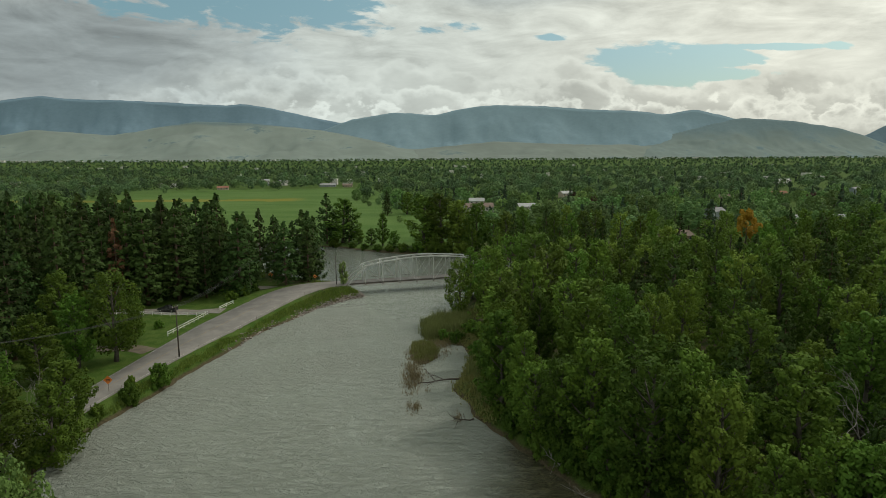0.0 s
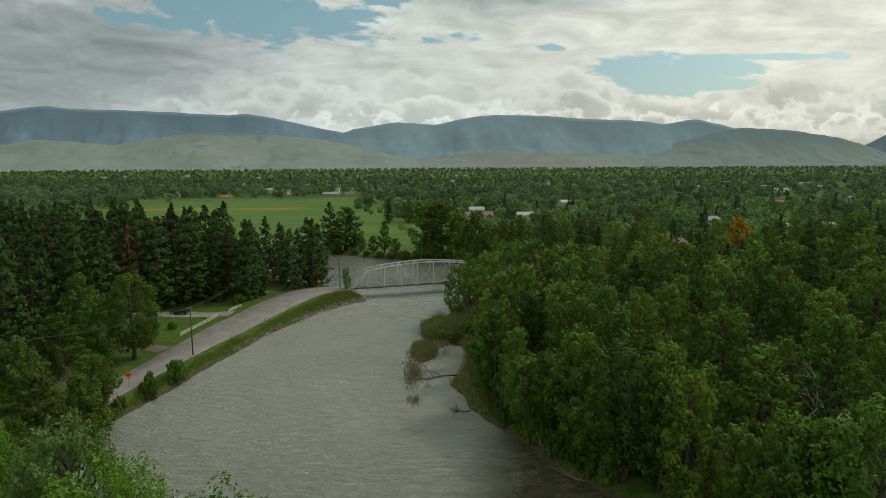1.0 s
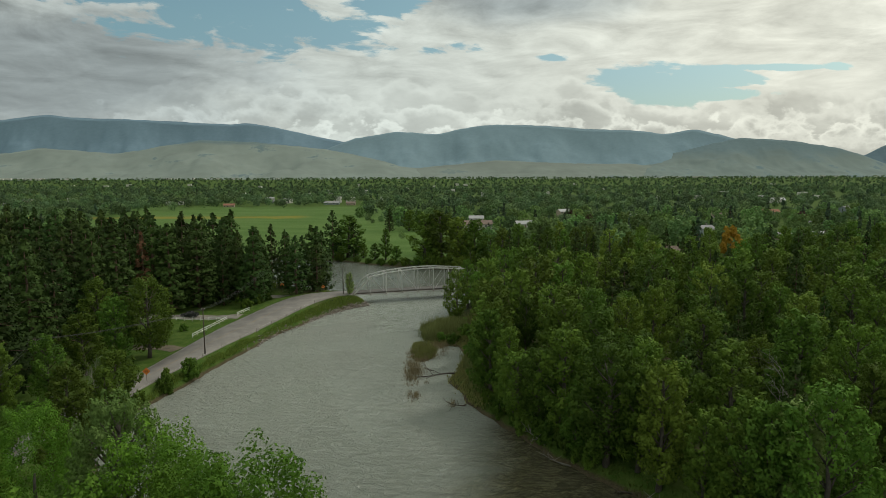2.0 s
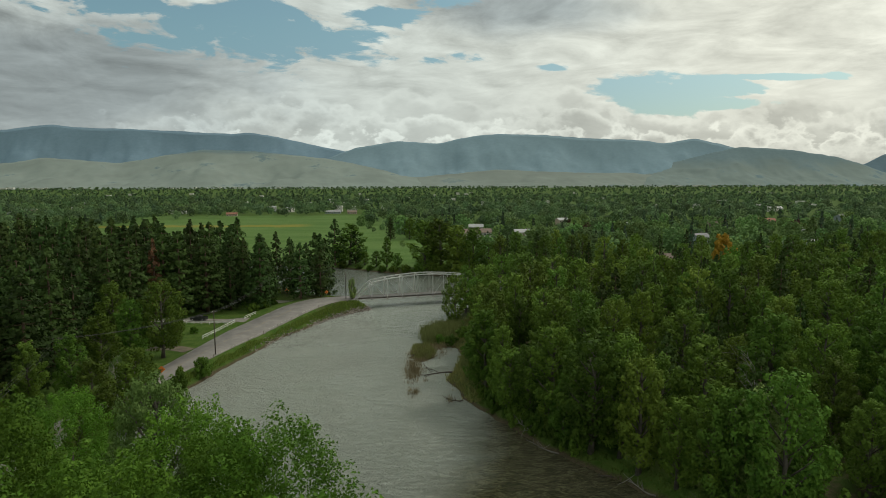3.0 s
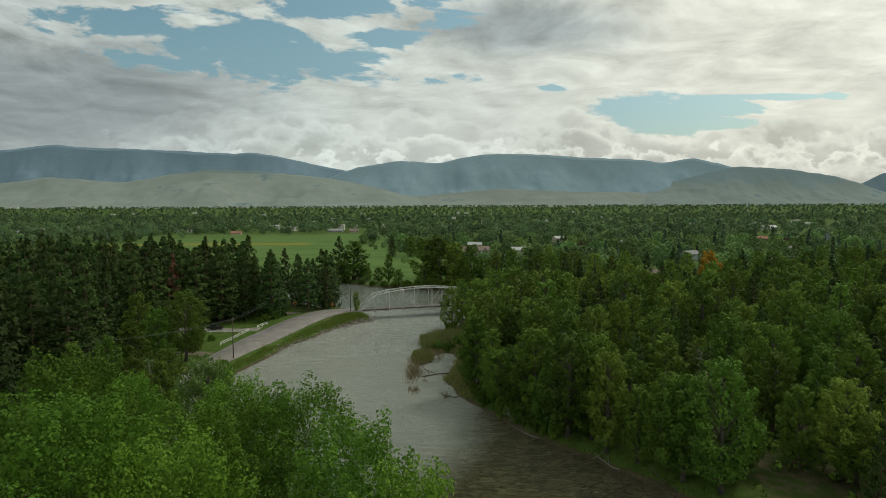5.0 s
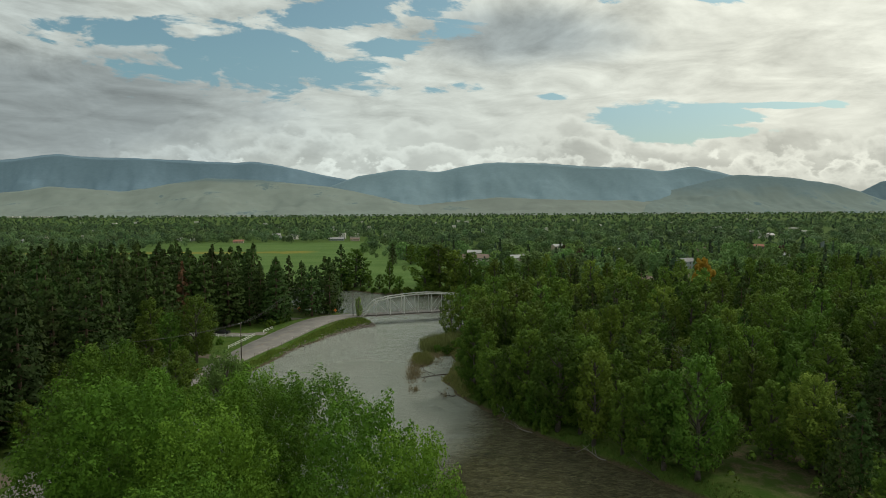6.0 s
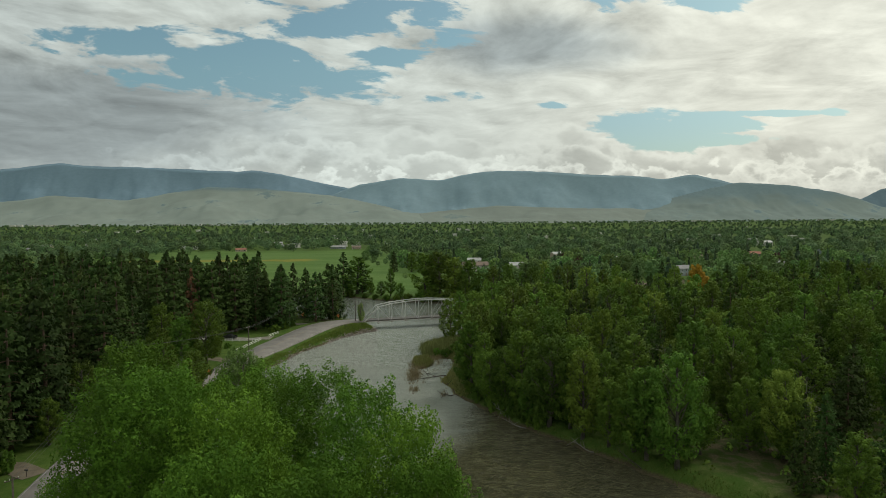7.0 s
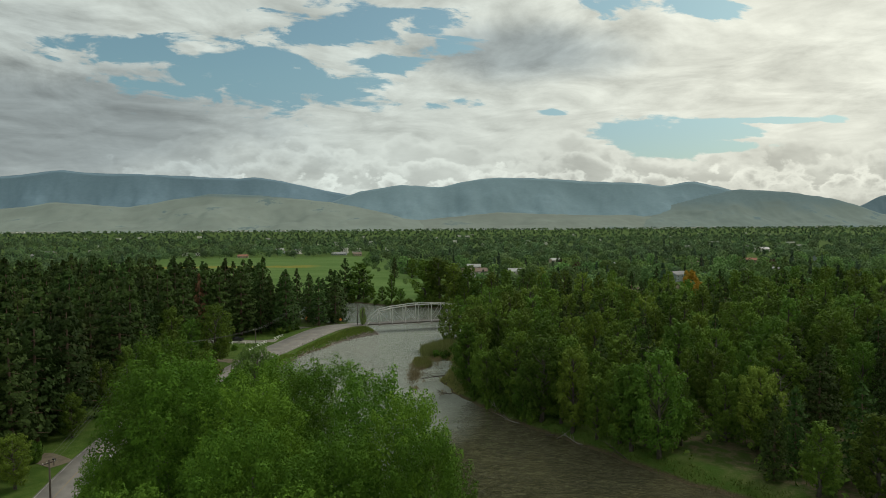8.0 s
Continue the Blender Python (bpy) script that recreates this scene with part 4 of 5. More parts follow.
BANK_ROW = [(float(x) + 2.3 + 0.9 * math.sin(i * 2.1), float(y) + 1.7 + 0.6 * math.cos(i * 1.7)) for i, (x, y) in enumerate(resample([(9.3, 102.5), (13.8, 94), (19.8, 82), (30.5, 68), (36, 61), (43, 50.6)], 13))]
EDGE = BANK_ROW + [(14, 196), (16, 186), (19, 204), (15, 176), (17, 166), (24, 212), (12.5, 191), (13, 108), (16, 100), (14, 116), (15, 126), (14, 136), (16, 146), (18, 156)]
spots = EDGE + scatter(RNG, 380, 5, 270, 15, 300, 7.1, east_ok, EDGE)
zs = land(np.array(spots))
for (x, y), z in zip(spots, zs):
    wide, turn = RNG.uniform(0.85, 1.15), RNG.uniform(0, 360)
    if RNG.uniform() < (0.24 if x > 38 else 0.08) and (x, y) not in EDGE:
        h = RNG.uniform(14, 20.5)
        if y < 120:
            pine_kinds[int(RNG.integers(4))].plant(x, y, float(z), h, turn, wide)
        else:
            back_needles.plant(back_pines[int(RNG.integers(2))], x, y, float(z), h, turn, wide)
    else:
        h = RNG.uniform(12.0, 22.0)
        if y < 130:
            mid_kinds[int(RNG.integers(5))].plant(x, y, float(z), h, turn, wide)
        else:
            back_leaves.plant(back_kinds[int(RNG.integers(3))], x, y, float(z), h, turn, wide)
back_leaves.build("cottonwood_woods", "dense green cottonwood canopy behind the river bank", M_LEAF_WOODS, M_BARK)
back_needles.build("pine_woods", "dark green pine woods behind the river", M_NEEDLE_WOODS, M_BARK_PINE)
pale = Kind("willow_tree", "pale silver-green willow on the river bank", "tree", "", broadleaf(57, 17, 4.4, 3, 60, 7500, 0.45, 2.0, shrink=0.8), M_LEAF_PALE, M_BARK, 17)
pale.plant(44.7, 57.5, land_z(44.7, 57.5), 17.0, 10)
M_LEAF_LIME = leaf_material("lime_leaves", (0.085, 0.150, 0.020), (0.185, 0.275, 0.045), (0.14, 0.21, 0.035), 0.22, 0.2)
lime = Kind("maple_tree", "yellow-green maple standing out of darker woods", "tree", "", broadleaf(58, 17, 5.2, 2.5, 60, 7500, 0.45, 1.3, shrink=0.85), M_LEAF_LIME, M_BARK, 17)
lime.plant(67, 55, land_z(67, 55), 17.0, 40)

# trees on the far bank and in the field
FAR_TREES = [(-46, 325, 24, 1.75), (-24, 311, 17, 0.9), (-3, 304, 26, 1.5), (6, 301, 28, 1.5), (14, 297, 25, 1.4), (22, 293, 24, 1.3), (-30, 313, 9, 1.6), (-37, 319, 8, 1.6), (-18, 305, 9, 1.6),
             (-17, 478, 18, 1.4), (-8, 476, 17, 1.3), (-54, 331, 11, 1.5), (0, 330, 18, 1.4)]
for x, y, h, w in FAR_TREES:
    back_kinds[(0, 2)[int(RNG.integers(2))]].plant(x, y, land_z(x, y), h, RNG.uniform(0, 360), w, "green broad-leaved tree at the edge of a mown field")
for x, y, h in ((-62, 600, 8), (-54, 560, 5), (-75, 640, 12), (-72, 700, 13), (-66, 668, 10), (-80, 740, 14), (-48, 585, 6), (-20, 420, 5)):
    town_kinds[int(RNG.integers(4))].plant(x, y, 2.3, h, RNG.uniform(0, 360), 1.3, "rounded green tree standing in a mown field")
pine_kinds[1].plant(-32, 470, land_z(-32, 470), 19, 20, 1.1)

# shade trees among the houses
def town_ok(p):
    x, y = p[:, 0], p[:, 1]
    return ~inside(p, FIELD) & (np.abs(x) < 0.77 * (y + 74) + 10) & (river_side(p) > 6) & ~((x < 30) & (x > -120) & (y < 480)) & (y > 270) & ~garden(p)


spots = scatter(RNG, 285, -330, 460, 285, 600, 12.5, town_ok)
for i, (x, y) in enumerate(spots):
    if RNG.uniform() < 0.16:
        town_pines[i % 2].plant(x, y, 2.3, RNG.uniform(11, 22), RNG.uniform(0, 360), RNG.uniform(0.8, 1.2))
    else:
        town_kinds[i % 4].plant(x, y, 2.3, RNG.uniform(9, 18), RNG.uniform(0, 360), RNG.uniform(0.95, 1.45))
gold = Kind("golden_tree", "rounded orange-leaved ornamental tree", "tree", "", broadleaf(95, 12, 5, 2, 16, 900, 1.2, 1.0, limbs=False), M_ORANGE, M_BARK, 12)
gold.plant(159, 303, 3, 17, 0, 1.0)
M_PLUM = leaf_material("plum_leaves", (0.055, 0.028, 0.022), (0.105, 0.055, 0.042), (0.08, 0.05, 0.035), 0.15, 0.3, drift=0.0)
plum = Kind("plum_tree", "dark red-brown ornamental tree among houses", "tree", "dark red trees in the valley", broadleaf(97, 10, 4.4, 1.5, 24, 800, 1.0, 1.0, limbs=False, dome=True), M_PLUM, M_BARK, 10)
for x, y, h in ((138, 574, 11), (104, 524, 9), (143, 528, 10), (333, 524, 12)):
    plum.plant(x, y, 2.3, h, x * 11 % 360, 1.1)


def far_woods(name, label, rng, bands, leaf):
    """Valley woods past the houses: crowns of loose leaf clumps, joined."""
    vs, fs, shade, k = [], [], [], 0
    for y0, y1, gap_x, gap_y, per, size, hmin, hmax in bands:
        y = y0
        while y < y1:
            half = 0.80 * (y + 70)
            n = int(2 * half / gap_x)
            x = np.linspace(-half, half, n) + rng.uniform(-gap_x, gap_x, n) * 0.7
            p = np.stack([x, y + rng.uniform(-gap_y, gap_y, n) * 0.6], 1)
            p = p[~inside(p, FIELD) & ~garden(p) & (town_ok(p) | (p[:, 1] > 600))]
            clear = 0.5 + 0.5 * wave(p, 170.0, 3.0)
            p = p[rng.uniform(size=len(p)) < 0.45 + 0.55 * clear]
            m = len(p)
            h = rng.uniform(hmin, hmax, m)
            r = h * (rng.uniform(0.50, 0.74, m) if leaf is M_LEAF_VALLEY else rng.uniform(0.2, 0.3, m))
            # a few lobes make up each crown, the upper ones largest
            lobes = 5
            ld = unit(rng.normal(size=(m, lobes, 3)).reshape(-1, 3) + np.array([0, 0, 0.3])).reshape(m, lobes, 3) * 0.48
            ld[:, 0] = (0, 0, 0.45)
            pick = rng.integers(0, lobes, m * per)
            tree = np.repeat(np.arange(m), per)
            d = unit(rng.normal(size=(m * per, 3)) + np.array([0, 0, 0.35]))
            q = ld[tree, pick] + d * rng.uniform(0.50, 0.62, (m * per, 1))
            if leaf is not M_LEAF_VALLEY:
                q[:, :2] *= np.clip(0.75 - 0.7 * q[:, 2:], 0.05, 1.4)
            c = np.concatenate([p, (2.2 + valley_rise(p[:, 1]) + h * 0.52)[:, None]], 1)
            q = c[tree] + q * np.stack([r[tree], r[tree], h[tree] * 0.48], 1)
            v, f = cards(q, d + rng.normal(size=d.shape) * 0.06, size, rng, False, 0.9)
            vs.append(v)
            fs.append(f + k)
            shade.append(rng.uniform(size=m)[tree])
            k += len(v)
            y += gap_y
    me = mesh_of(name, np.concatenate(vs), np.concatenate(fs), leaf)
    tree_shade(me, np.concatenate(shade))
    tagged(new(name, me), label, "trees", kind="stuff")


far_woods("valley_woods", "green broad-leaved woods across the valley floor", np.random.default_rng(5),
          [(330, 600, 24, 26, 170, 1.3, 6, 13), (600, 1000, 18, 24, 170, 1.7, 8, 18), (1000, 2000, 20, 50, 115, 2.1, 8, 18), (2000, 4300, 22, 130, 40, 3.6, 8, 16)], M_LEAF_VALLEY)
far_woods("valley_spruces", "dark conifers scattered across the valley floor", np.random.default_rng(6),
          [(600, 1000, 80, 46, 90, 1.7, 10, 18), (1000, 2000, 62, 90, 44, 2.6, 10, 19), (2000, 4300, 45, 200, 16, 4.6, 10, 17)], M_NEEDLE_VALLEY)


def understory():
    """Shrubs and saplings that close the woods near the ground."""
    rng = np.random.default_rng(44)
    p = np.stack([rng.uniform(8, 210, 5200), rng.uniform(22, 225, 5200)], 1)
    w = np.stack([rng.uniform(-300, -62, 3600), rng.uniform(58, 320, 3600)], 1)
    w = w[(road_gap(w) > 6) & ~((w[:, 0] > -90) & (w[:, 1] < 192))]
    p = np.concatenate([p, w])
    s = river_side(p)
    p = p[(s > 4.0) & (np.abs(p[:, 0]) < 0.76 * (p[:, 1] + 74) + 12) & ~(((p[:, 0] - 57) / 8) ** 2 + ((p[:, 1] - 52) / 6) ** 2 < 1)]
    z = land(p)
    n, per = len(p), 16
    d = unit(rng.normal(size=(n * per, 3)) + np.array([0, 0, 0.5]))
    r = np.repeat(rng.uniform(0.8, 1.9, n), per)[:, None]
    q = np.repeat(np.concatenate([p, (z + 0.7)[:, None]], 1), per, 0) + d * r * rng.uniform(0.6, 1, (n * per, 1)) * np.array([1, 1, 1.1])
    v, f = cards(q, d, 0.75, rng)
    me = mesh_of("understory", v, f, M_LEAF_WOODS)
    tree_shade(me, np.repeat(rng.uniform(size=n), per))
    tagged(new("understory", me), "low green shrubs and saplings under the trees", "shrubs", kind="stuff")


understory()


# ---- truss bridge ----
BRIDGE_A, BRIDGE_DIR = Vector((-28.4, 207.0, 0)), Vector((0.961, 0.277, 0)).normalized()
BRIDGE_SIDE = Vector((-BRIDGE_DIR.y, BRIDGE_DIR.x, 0))
PANEL, DECK_Z, BRIDGE_W = 6.1, 3.95, 5.6


M_DECK = plain("worn_deck", (0.10, 0.095, 0.088), (0.17, 0.16, 0.148), 0.9, 0.7, 8.0, 0.3)


def build_bridge():
    hs = [0, 6.4, 7.6, 8.2, 8.6, 8.6, 8.2, 7.6, 6.4, 0]
    zb = 3.35
    ob = thing("truss_bridge", "silver-grey steel through-truss road bridge over the river", "bridge")

    def pt(i, w, z):
        return tuple(BRIDGE_A + BRIDGE_DIR * (PANEL * i) + BRIDGE_SIDE * w + Vector((0, 0, z)))

    def bar(name, a, b, w, d, mat=M_STEEL):
        child(name, mesh_of(name, *bar_geo(a, b, w, d), mat), ob)
    for w in (0.0, BRIDGE_W):
        for i in range(9):
            bar("bottom_chord", pt(i, w, zb), pt(i + 1, w, zb), 0.20, 0.30)
            ends = 0 < i < 8
            bar("top_chord" if ends else "end_post", pt(i, w, zb + hs[i]), pt(i + 1, w, zb + hs[i + 1]), 0.34, 0.36)
            if 1 <= i <= 8:
                bar("vertical_post", pt(i, w, zb), pt(i, w, zb + hs[i]), 0.24, 0.24)
            if 1 <= i <= 3:
                bar("diagonal", pt(i, w, zb + hs[i]), pt(i + 1, w, zb), 0.10, 0.10)
            if 5 <= i <= 7:
                bar("diagonal", pt(i + 1, w, zb + hs[i + 1]), pt(i, w, zb), 0.08, 0.08)
            if i == 4:
                bar("diagonal", pt(i + 1, w, zb + hs[i + 1]), pt(i, w, zb), 0.06, 0.06)
                bar("diagonal", pt(i, w + 0.08, zb + hs[i]), pt(i + 1, w + 0.08, zb), 0.06, 0.06)
        for z in (1.0,):
            bar("guard_rail", pt(0, w + (0.3 if w == 0 else -0.3), DECK_Z + z - 0.1), pt(9, w + (0.3 if w == 0 else -0.3), DECK_Z + z - 0.1), 0.05, 0.09, M_RUST)
    for i in range(10):
        bar("floor_beam", pt(i, -0.55, zb - 0.1), pt(i, BRIDGE_W + 0.55, zb - 0.1), 0.28, 0.75, M_RUST)
    for i in range(1, 9):
        bar("top_strut", pt(i, 0, zb + hs[i]), pt(i, BRIDGE_W, zb + hs[i]), 0.10, 0.13)
        if i in (1, 8):
            bar("portal_strut", pt(i, 0, zb + hs[i] - 1.1), pt(i, BRIDGE_W, zb + hs[i] - 1.1), 0.14, 0.2)
        if i < 8:
            bar("sway_brace", pt(i, 0, zb + hs[i]), pt(i + 1, BRIDGE_W, zb + hs[i + 1]), 0.03, 0.03)
            bar("sway_brace", pt(i, BRIDGE_W, zb + hs[i] + 0.1), pt(i + 1, 0, zb + hs[i + 1] + 0.1), 0.03, 0.03)
    for w in (0.9, 2.2, 3.4, 4.7):
        bar("stringer", pt(0, w, zb + 0.18), pt(9, w, zb + 0.18), 0.2, 0.4, M_RUST)
    v, f = bar_geo(pt(-0.15, BRIDGE_W / 2, DECK_Z), pt(9.1, BRIDGE_W / 2, DECK_Z), BRIDGE_W - 0.5, 0.2)
    child("deck", mesh_of("deck", v, f, M_DECK), ob, "grey timber and concrete deck")
    for i in (-0.12, 9.12):
        v, f = bar_geo(pt(i, -0.9, 1.2), pt(i, BRIDGE_W + 0.9, 1.2), 1.3, 4.9)
        child("abutment", mesh_of("abutment", v, f, M_CONCRETE), ob, "weathered concrete abutment")


build_bridge()


# ---- riprap, reeds and grass ----
def rock_geo(rng, s):
    v = unit(np.array([(x, y, z) for x in (-1, 1) for y in (-1, 1) for z in (-1, 1)], float) + rng.uniform(-0.5, 0.5, (8, 3)))
    v = v * np.array([s, s * rng.uniform(0.6, 1), s * rng.uniform(0.45, 0.8)]) * rng.uniform(0.85, 1.15, (8, 1))
    return v, [(0, 1, 3, 2), (4, 6, 7, 5), (0, 4, 5, 1), (1, 5, 7, 3), (3, 7, 6, 2), (2, 6, 4, 0)]


def build_riprap():
    rng = np.random.default_rng(31)
    parts = []
    edge = resample([(-50, 146), (-47, 160), (-42.5, 172), (-36, 188.5), (-28.6, 199.5), (-23, 204), (-24.2, 208), (-26.5, 211)], 400)
    for i, (x, y) in enumerate(edge):
        dense = 0.25 + 0.75 * min(1, max(0, (i - 150) / 150))
        for _ in range(4):
            if rng.uniform() > dense:
                continue
            q = rng.uniform(-0.5, 2.6)
            v, f = rock_geo(rng, rng.uniform(0.22, 0.62))
            px, py = x - q * 0.75 + rng.normal() * 0.3, y + q * 0.35 + rng.normal() * 0.3
            parts.append((v + np.array([px, py, max(0.0, q * 0.55) + 0.05]), f))
    v, f = join_geo(*parts)
    tagged(new("riprap", mesh_of("riprap", v, f, M_ROCK)), "grey-brown riprap boulders along the bank", "rocks", kind="stuff")


def blades(name, label, category, spots, rng, height, mat, per, spread, width=0.12):
    """Tufts of upright blades at the spots."""
    p = np.repeat(spots, per, 0)
    n = len(p)
    b = p + np.stack([rng.normal(0, spread, n), rng.normal(0, spread, n), np.zeros(n)], 1)
    b[:, 2] -= 0.1
    h = height * rng.uniform(0.5, 1.3, n)
    lean = rng.normal(0, 0.22, (n, 2)) * h[:, None]
    a = rng.uniform(0, math.pi, n)
    t = np.stack([np.cos(a), np.sin(a), np.zeros(n)], 1) * (width * rng.uniform(0.6, 1.4, n))[:, None]
    top = b + np.concatenate([lean, h[:, None]], 1)
    v = np.stack([b - t, b + t, top], 1).reshape(-1, 3)
    tagged(new(name, mesh_of(name, v, np.arange(3 * n).reshape(-1, 3), mat)), label, category, kind="stuff")


def bank_spots(rng, n, x0, x1, y0, y1, ok):
    p = np.stack([rng.uniform(x0, x1, n), rng.uniform(y0, y1, n)], 1)
    s = river_side(p)
    p = p[ok(p, s)]
    return np.concatenate([p, land(p)[:, None]], 1)


build_riprap()
# darker copy of the grass blades, with the trees' shade put into its greens
M_SHADED_GRASS = leaf_material("shaded_grass", (0.05, 0.085, 0.014), (0.105, 0.135, 0.032), (0.085, 0.105, 0.026), 0.25, 0.2)
rng = np.random.default_rng(71)
blades("bank_grass", "tall green grass on the road embankment", "grass", bank_spots(rng, 60000, -66, -20, 85, 212, lambda p, s: (s > 1.0) & (s < 11) & (road_gap(p) > 0.5) & (p[:, 0] > -66)), rng, 0.75, M_GRASS, 5, 0.35, 0.10)
blades("east_grass", "rough green grass along the wooded bank", "grass", bank_spots(rng, 22000, 4, 80, 20, 112, lambda p, s: (s > 0.6) & (s < 3.5)), rng, 0.4, M_SHADED_GRASS, 5, 0.4, 0.10)
def tufts(rng, n, cx, cy, rx, ry, per, r):
    """Spots gathered into n clumps within an ellipse."""
    a, q = rng.uniform(0, 2 * math.pi, n), np.sqrt(rng.uniform(0, 1, n))
    c = np.stack([cx + rx * q * np.cos(a), cy + ry * q * np.sin(a)], 1)
    p = np.repeat(c, per, 0) + rng.normal(size=(n * per, 2)) * r
    return np.concatenate([p, np.maximum(land(p), -0.15)[:, None]], 1)


blades("spit_grass", "rough olive-green grass on a low spit", "grass", bank_spots(rng, 14000, -8, 22, 104, 182, lambda p, s: (s > 0.2) & (s < 7)), rng, 0.7, M_BUSH, 5, 0.5, 0.10)
blades("spit_brush", "tall olive-green willow brush on a low spit", "brush", np.concatenate([tufts(rng, 80, 5, 167, 6.5, 10, 14, 0.8), tufts(rng, 34, 0.5, 159, 2.4, 5, 12, 0.8), tufts(rng, 16, 10, 122, 2.2, 14, 12, 0.7)]), rng, 2.7, M_BUSH, 6, 0.5, 0.09)
blades("isle_grass", "green sedge covering a small islet", "grass", tufts(rng, 60, -2.4, 144.5, 2.9, 6.6, 16, 0.4), rng, 1.3, M_BUSH, 6, 0.35, 0.08)
blades("dead_stalks", "brown stalks round the islet and spit", "reeds", np.concatenate([tufts(rng, 30, -2.6, 141, 3.6, 9, 8, 0.4), tufts(rng, 18, 4, 150, 4.5, 2.0, 8, 0.35)]), rng, 1.3, M_DRY, 4, 0.3, 0.05)
blades("dry_reeds", "dry brown reeds standing in shallow water", "reeds", np.array([(x, y, -0.1) for x, y in [(-4 + rng.normal() * 0.5, 111.5 + rng.normal() * 1.1) for _ in range(24)] + [(-4.6 + rng.normal() * 1.1, 128 + rng.normal() * 4.5) for _ in range(190)] + [(3.0 + rng.normal() * 1.2, 146 + rng.normal() * 3) for _ in range(25)] + [(4.2 + rng.normal() * 0.5, 107 + rng.normal() * 1.0) for _ in range(8)]]), rng, 1.5, M_DRY, 6, 0.4, 0.05)


# ---- bushes ----
bush_kind = Kind("bush", "rounded green willow bush on the bank", "bush", "bushes on the bank", broadleaf(111, 5, 2.6, 0.4, 26, 2600, 0.42, 1.2), M_LEAF_MID, M_BARK, 5)
for x, y, h, w in ((-55.6, 123.0, 5.0, 1.0), (-57.6, 114.5, 4.6, 0.8), (-58.5, 117.5, 3.0, 0.8), (-60, 108, 2.6, 1.2), (-60, 196, 3.5, 1.2), (-62.5, 191, 3.2, 1.3), (-58.5, 203, 2.6, 1.2), (-72, 161, 2.5, 1.1), (-76, 53.5, 4.6, 0.8),
                   (6, 152, 3.0, 1.5), (10, 155, 3.6, 1.5), (13, 150, 4.2, 1.3), (10, 140, 3.4, 1.2), (10.5, 128, 4.4, 1.0), (11, 120, 4.0, 1.0), (2.5, 154, 2.4, 1.4),
                   (-50, 321, 4.5, 1.6), (-40, 315, 3.0, 1.6), (-33, 309, 3.0, 1.5), (-26, 304, 3.5, 1.6), (-20, 301, 3.4, 1.6), (-13, 299, 4.0, 1.6), (-6, 296, 5.5, 1.6), (1, 294, 6.0, 1.6), (8, 291, 6.0, 1.6), (15, 288, 6, 1.6)):
    bush_kind.plant(x, y, land_z(x, y) - 0.1, h, (x * 37) % 360, w)
for i, (x, y) in enumerate(resample([(9.3, 102.5), (13.8, 94), (19.8, 82), (23, 77)], 13)):
    x, y = float(x) + 1.6 + 0.5 * math.sin(i * 2.3), float(y) + 1.2 + 0.5 * math.cos(i * 1.9)
    bush_kind.plant(x, y, land_z(x, y) - 0.1, 3.0 + 1.3 * ((i * 0.37) % 1), i * 47 % 360, 0.95)
poplar_small = Kind("young_poplar", "slim young poplar beside the bridge", "tree", "", broadleaf(121, 8, 1.5, 0.6, 22, 1500, 0.38, 1.8), M_LEAF_PALE, M_BARK, 8)
poplar_small.plant(-29.8, 206.3, land_z(-29.8, 206.3), 8.6, 0, 1.15)


# ---- poles and wires ----
def pole(x, y, h, arm=0.0, turn=0.0, label="tall dark wooden utility pole beside the road"):
    z = land_z(x, y)
    ob = thing("utility_pole", label, "utility pole", "utility poles along the road", at=pose(x, y, z, 0, 0, turn))
    child("post", mesh_of("post", *tube_geo([(0, 0, -0.4), (0, 0, h * 0.5), (0, 0, h)], [0.17, 0.145, 0.11], 8), M_POLE, True), ob)
    if arm:
        child("crossarm", mesh_of("crossarm", *box_geo(0, 0.16, h - 0.5, arm, 0.1, 0.13), M_POLE), ob)
        for k in (-0.45, -0.15, 0.45):
            child("insulator", mesh_of("insulator", *tube_geo([(k * arm, 0.16, h - 0.44), (k * arm, 0.16, h - 0.25)], [0.05, 0.035], 6), M_WHITE), ob)
    return Vector((x, y, z + h - 0.35))


def wire(a, b, sag):
    pts = [a.lerp(b, k / 14) - Vector((0, 0, sag * 4 * (k / 14) * (1 - k / 14))) for k in range(15)]
    tagged(new("power_line", mesh_of("power_line", *tube_geo(pts, [0.022] * 15, 4), M_WIRE)), "thin dark overhead power line between poles", "wire", "power lines")


P1 = pole(-57.0, 136.5, 12.0, 1.8, 70)
P2 = pole(-32.1, 206.3, 10.0, 0.0)
P3 = pole(-58.6, 198, 11.0, 1.6, 40)
P4 = pole(-80.7, 109, 12.0, 2.4, 20)
P5 = pole(-79.4, 114.5, 9.0, 0.0)
P6 = pole(-54.0, 226, 9.0, 0.0)
P0 = pole(-55.5, 26, 10.8, 1.8, 60)
for off in (-0.7, 0.0, 0.7):
    wire(P0 + Vector((off, 0, 0)), P4 + Vector((off, 0, 0)), 0.9)
    wire(P4 + Vector((off, 0, 0)), P1 + Vector((off, 0, 0)), 0.9)
    wire(P1 + Vector((off, 0, 0)), P3 + Vector((off, 0, 0)), 1.3)
wire(P3, P2, 0.9)


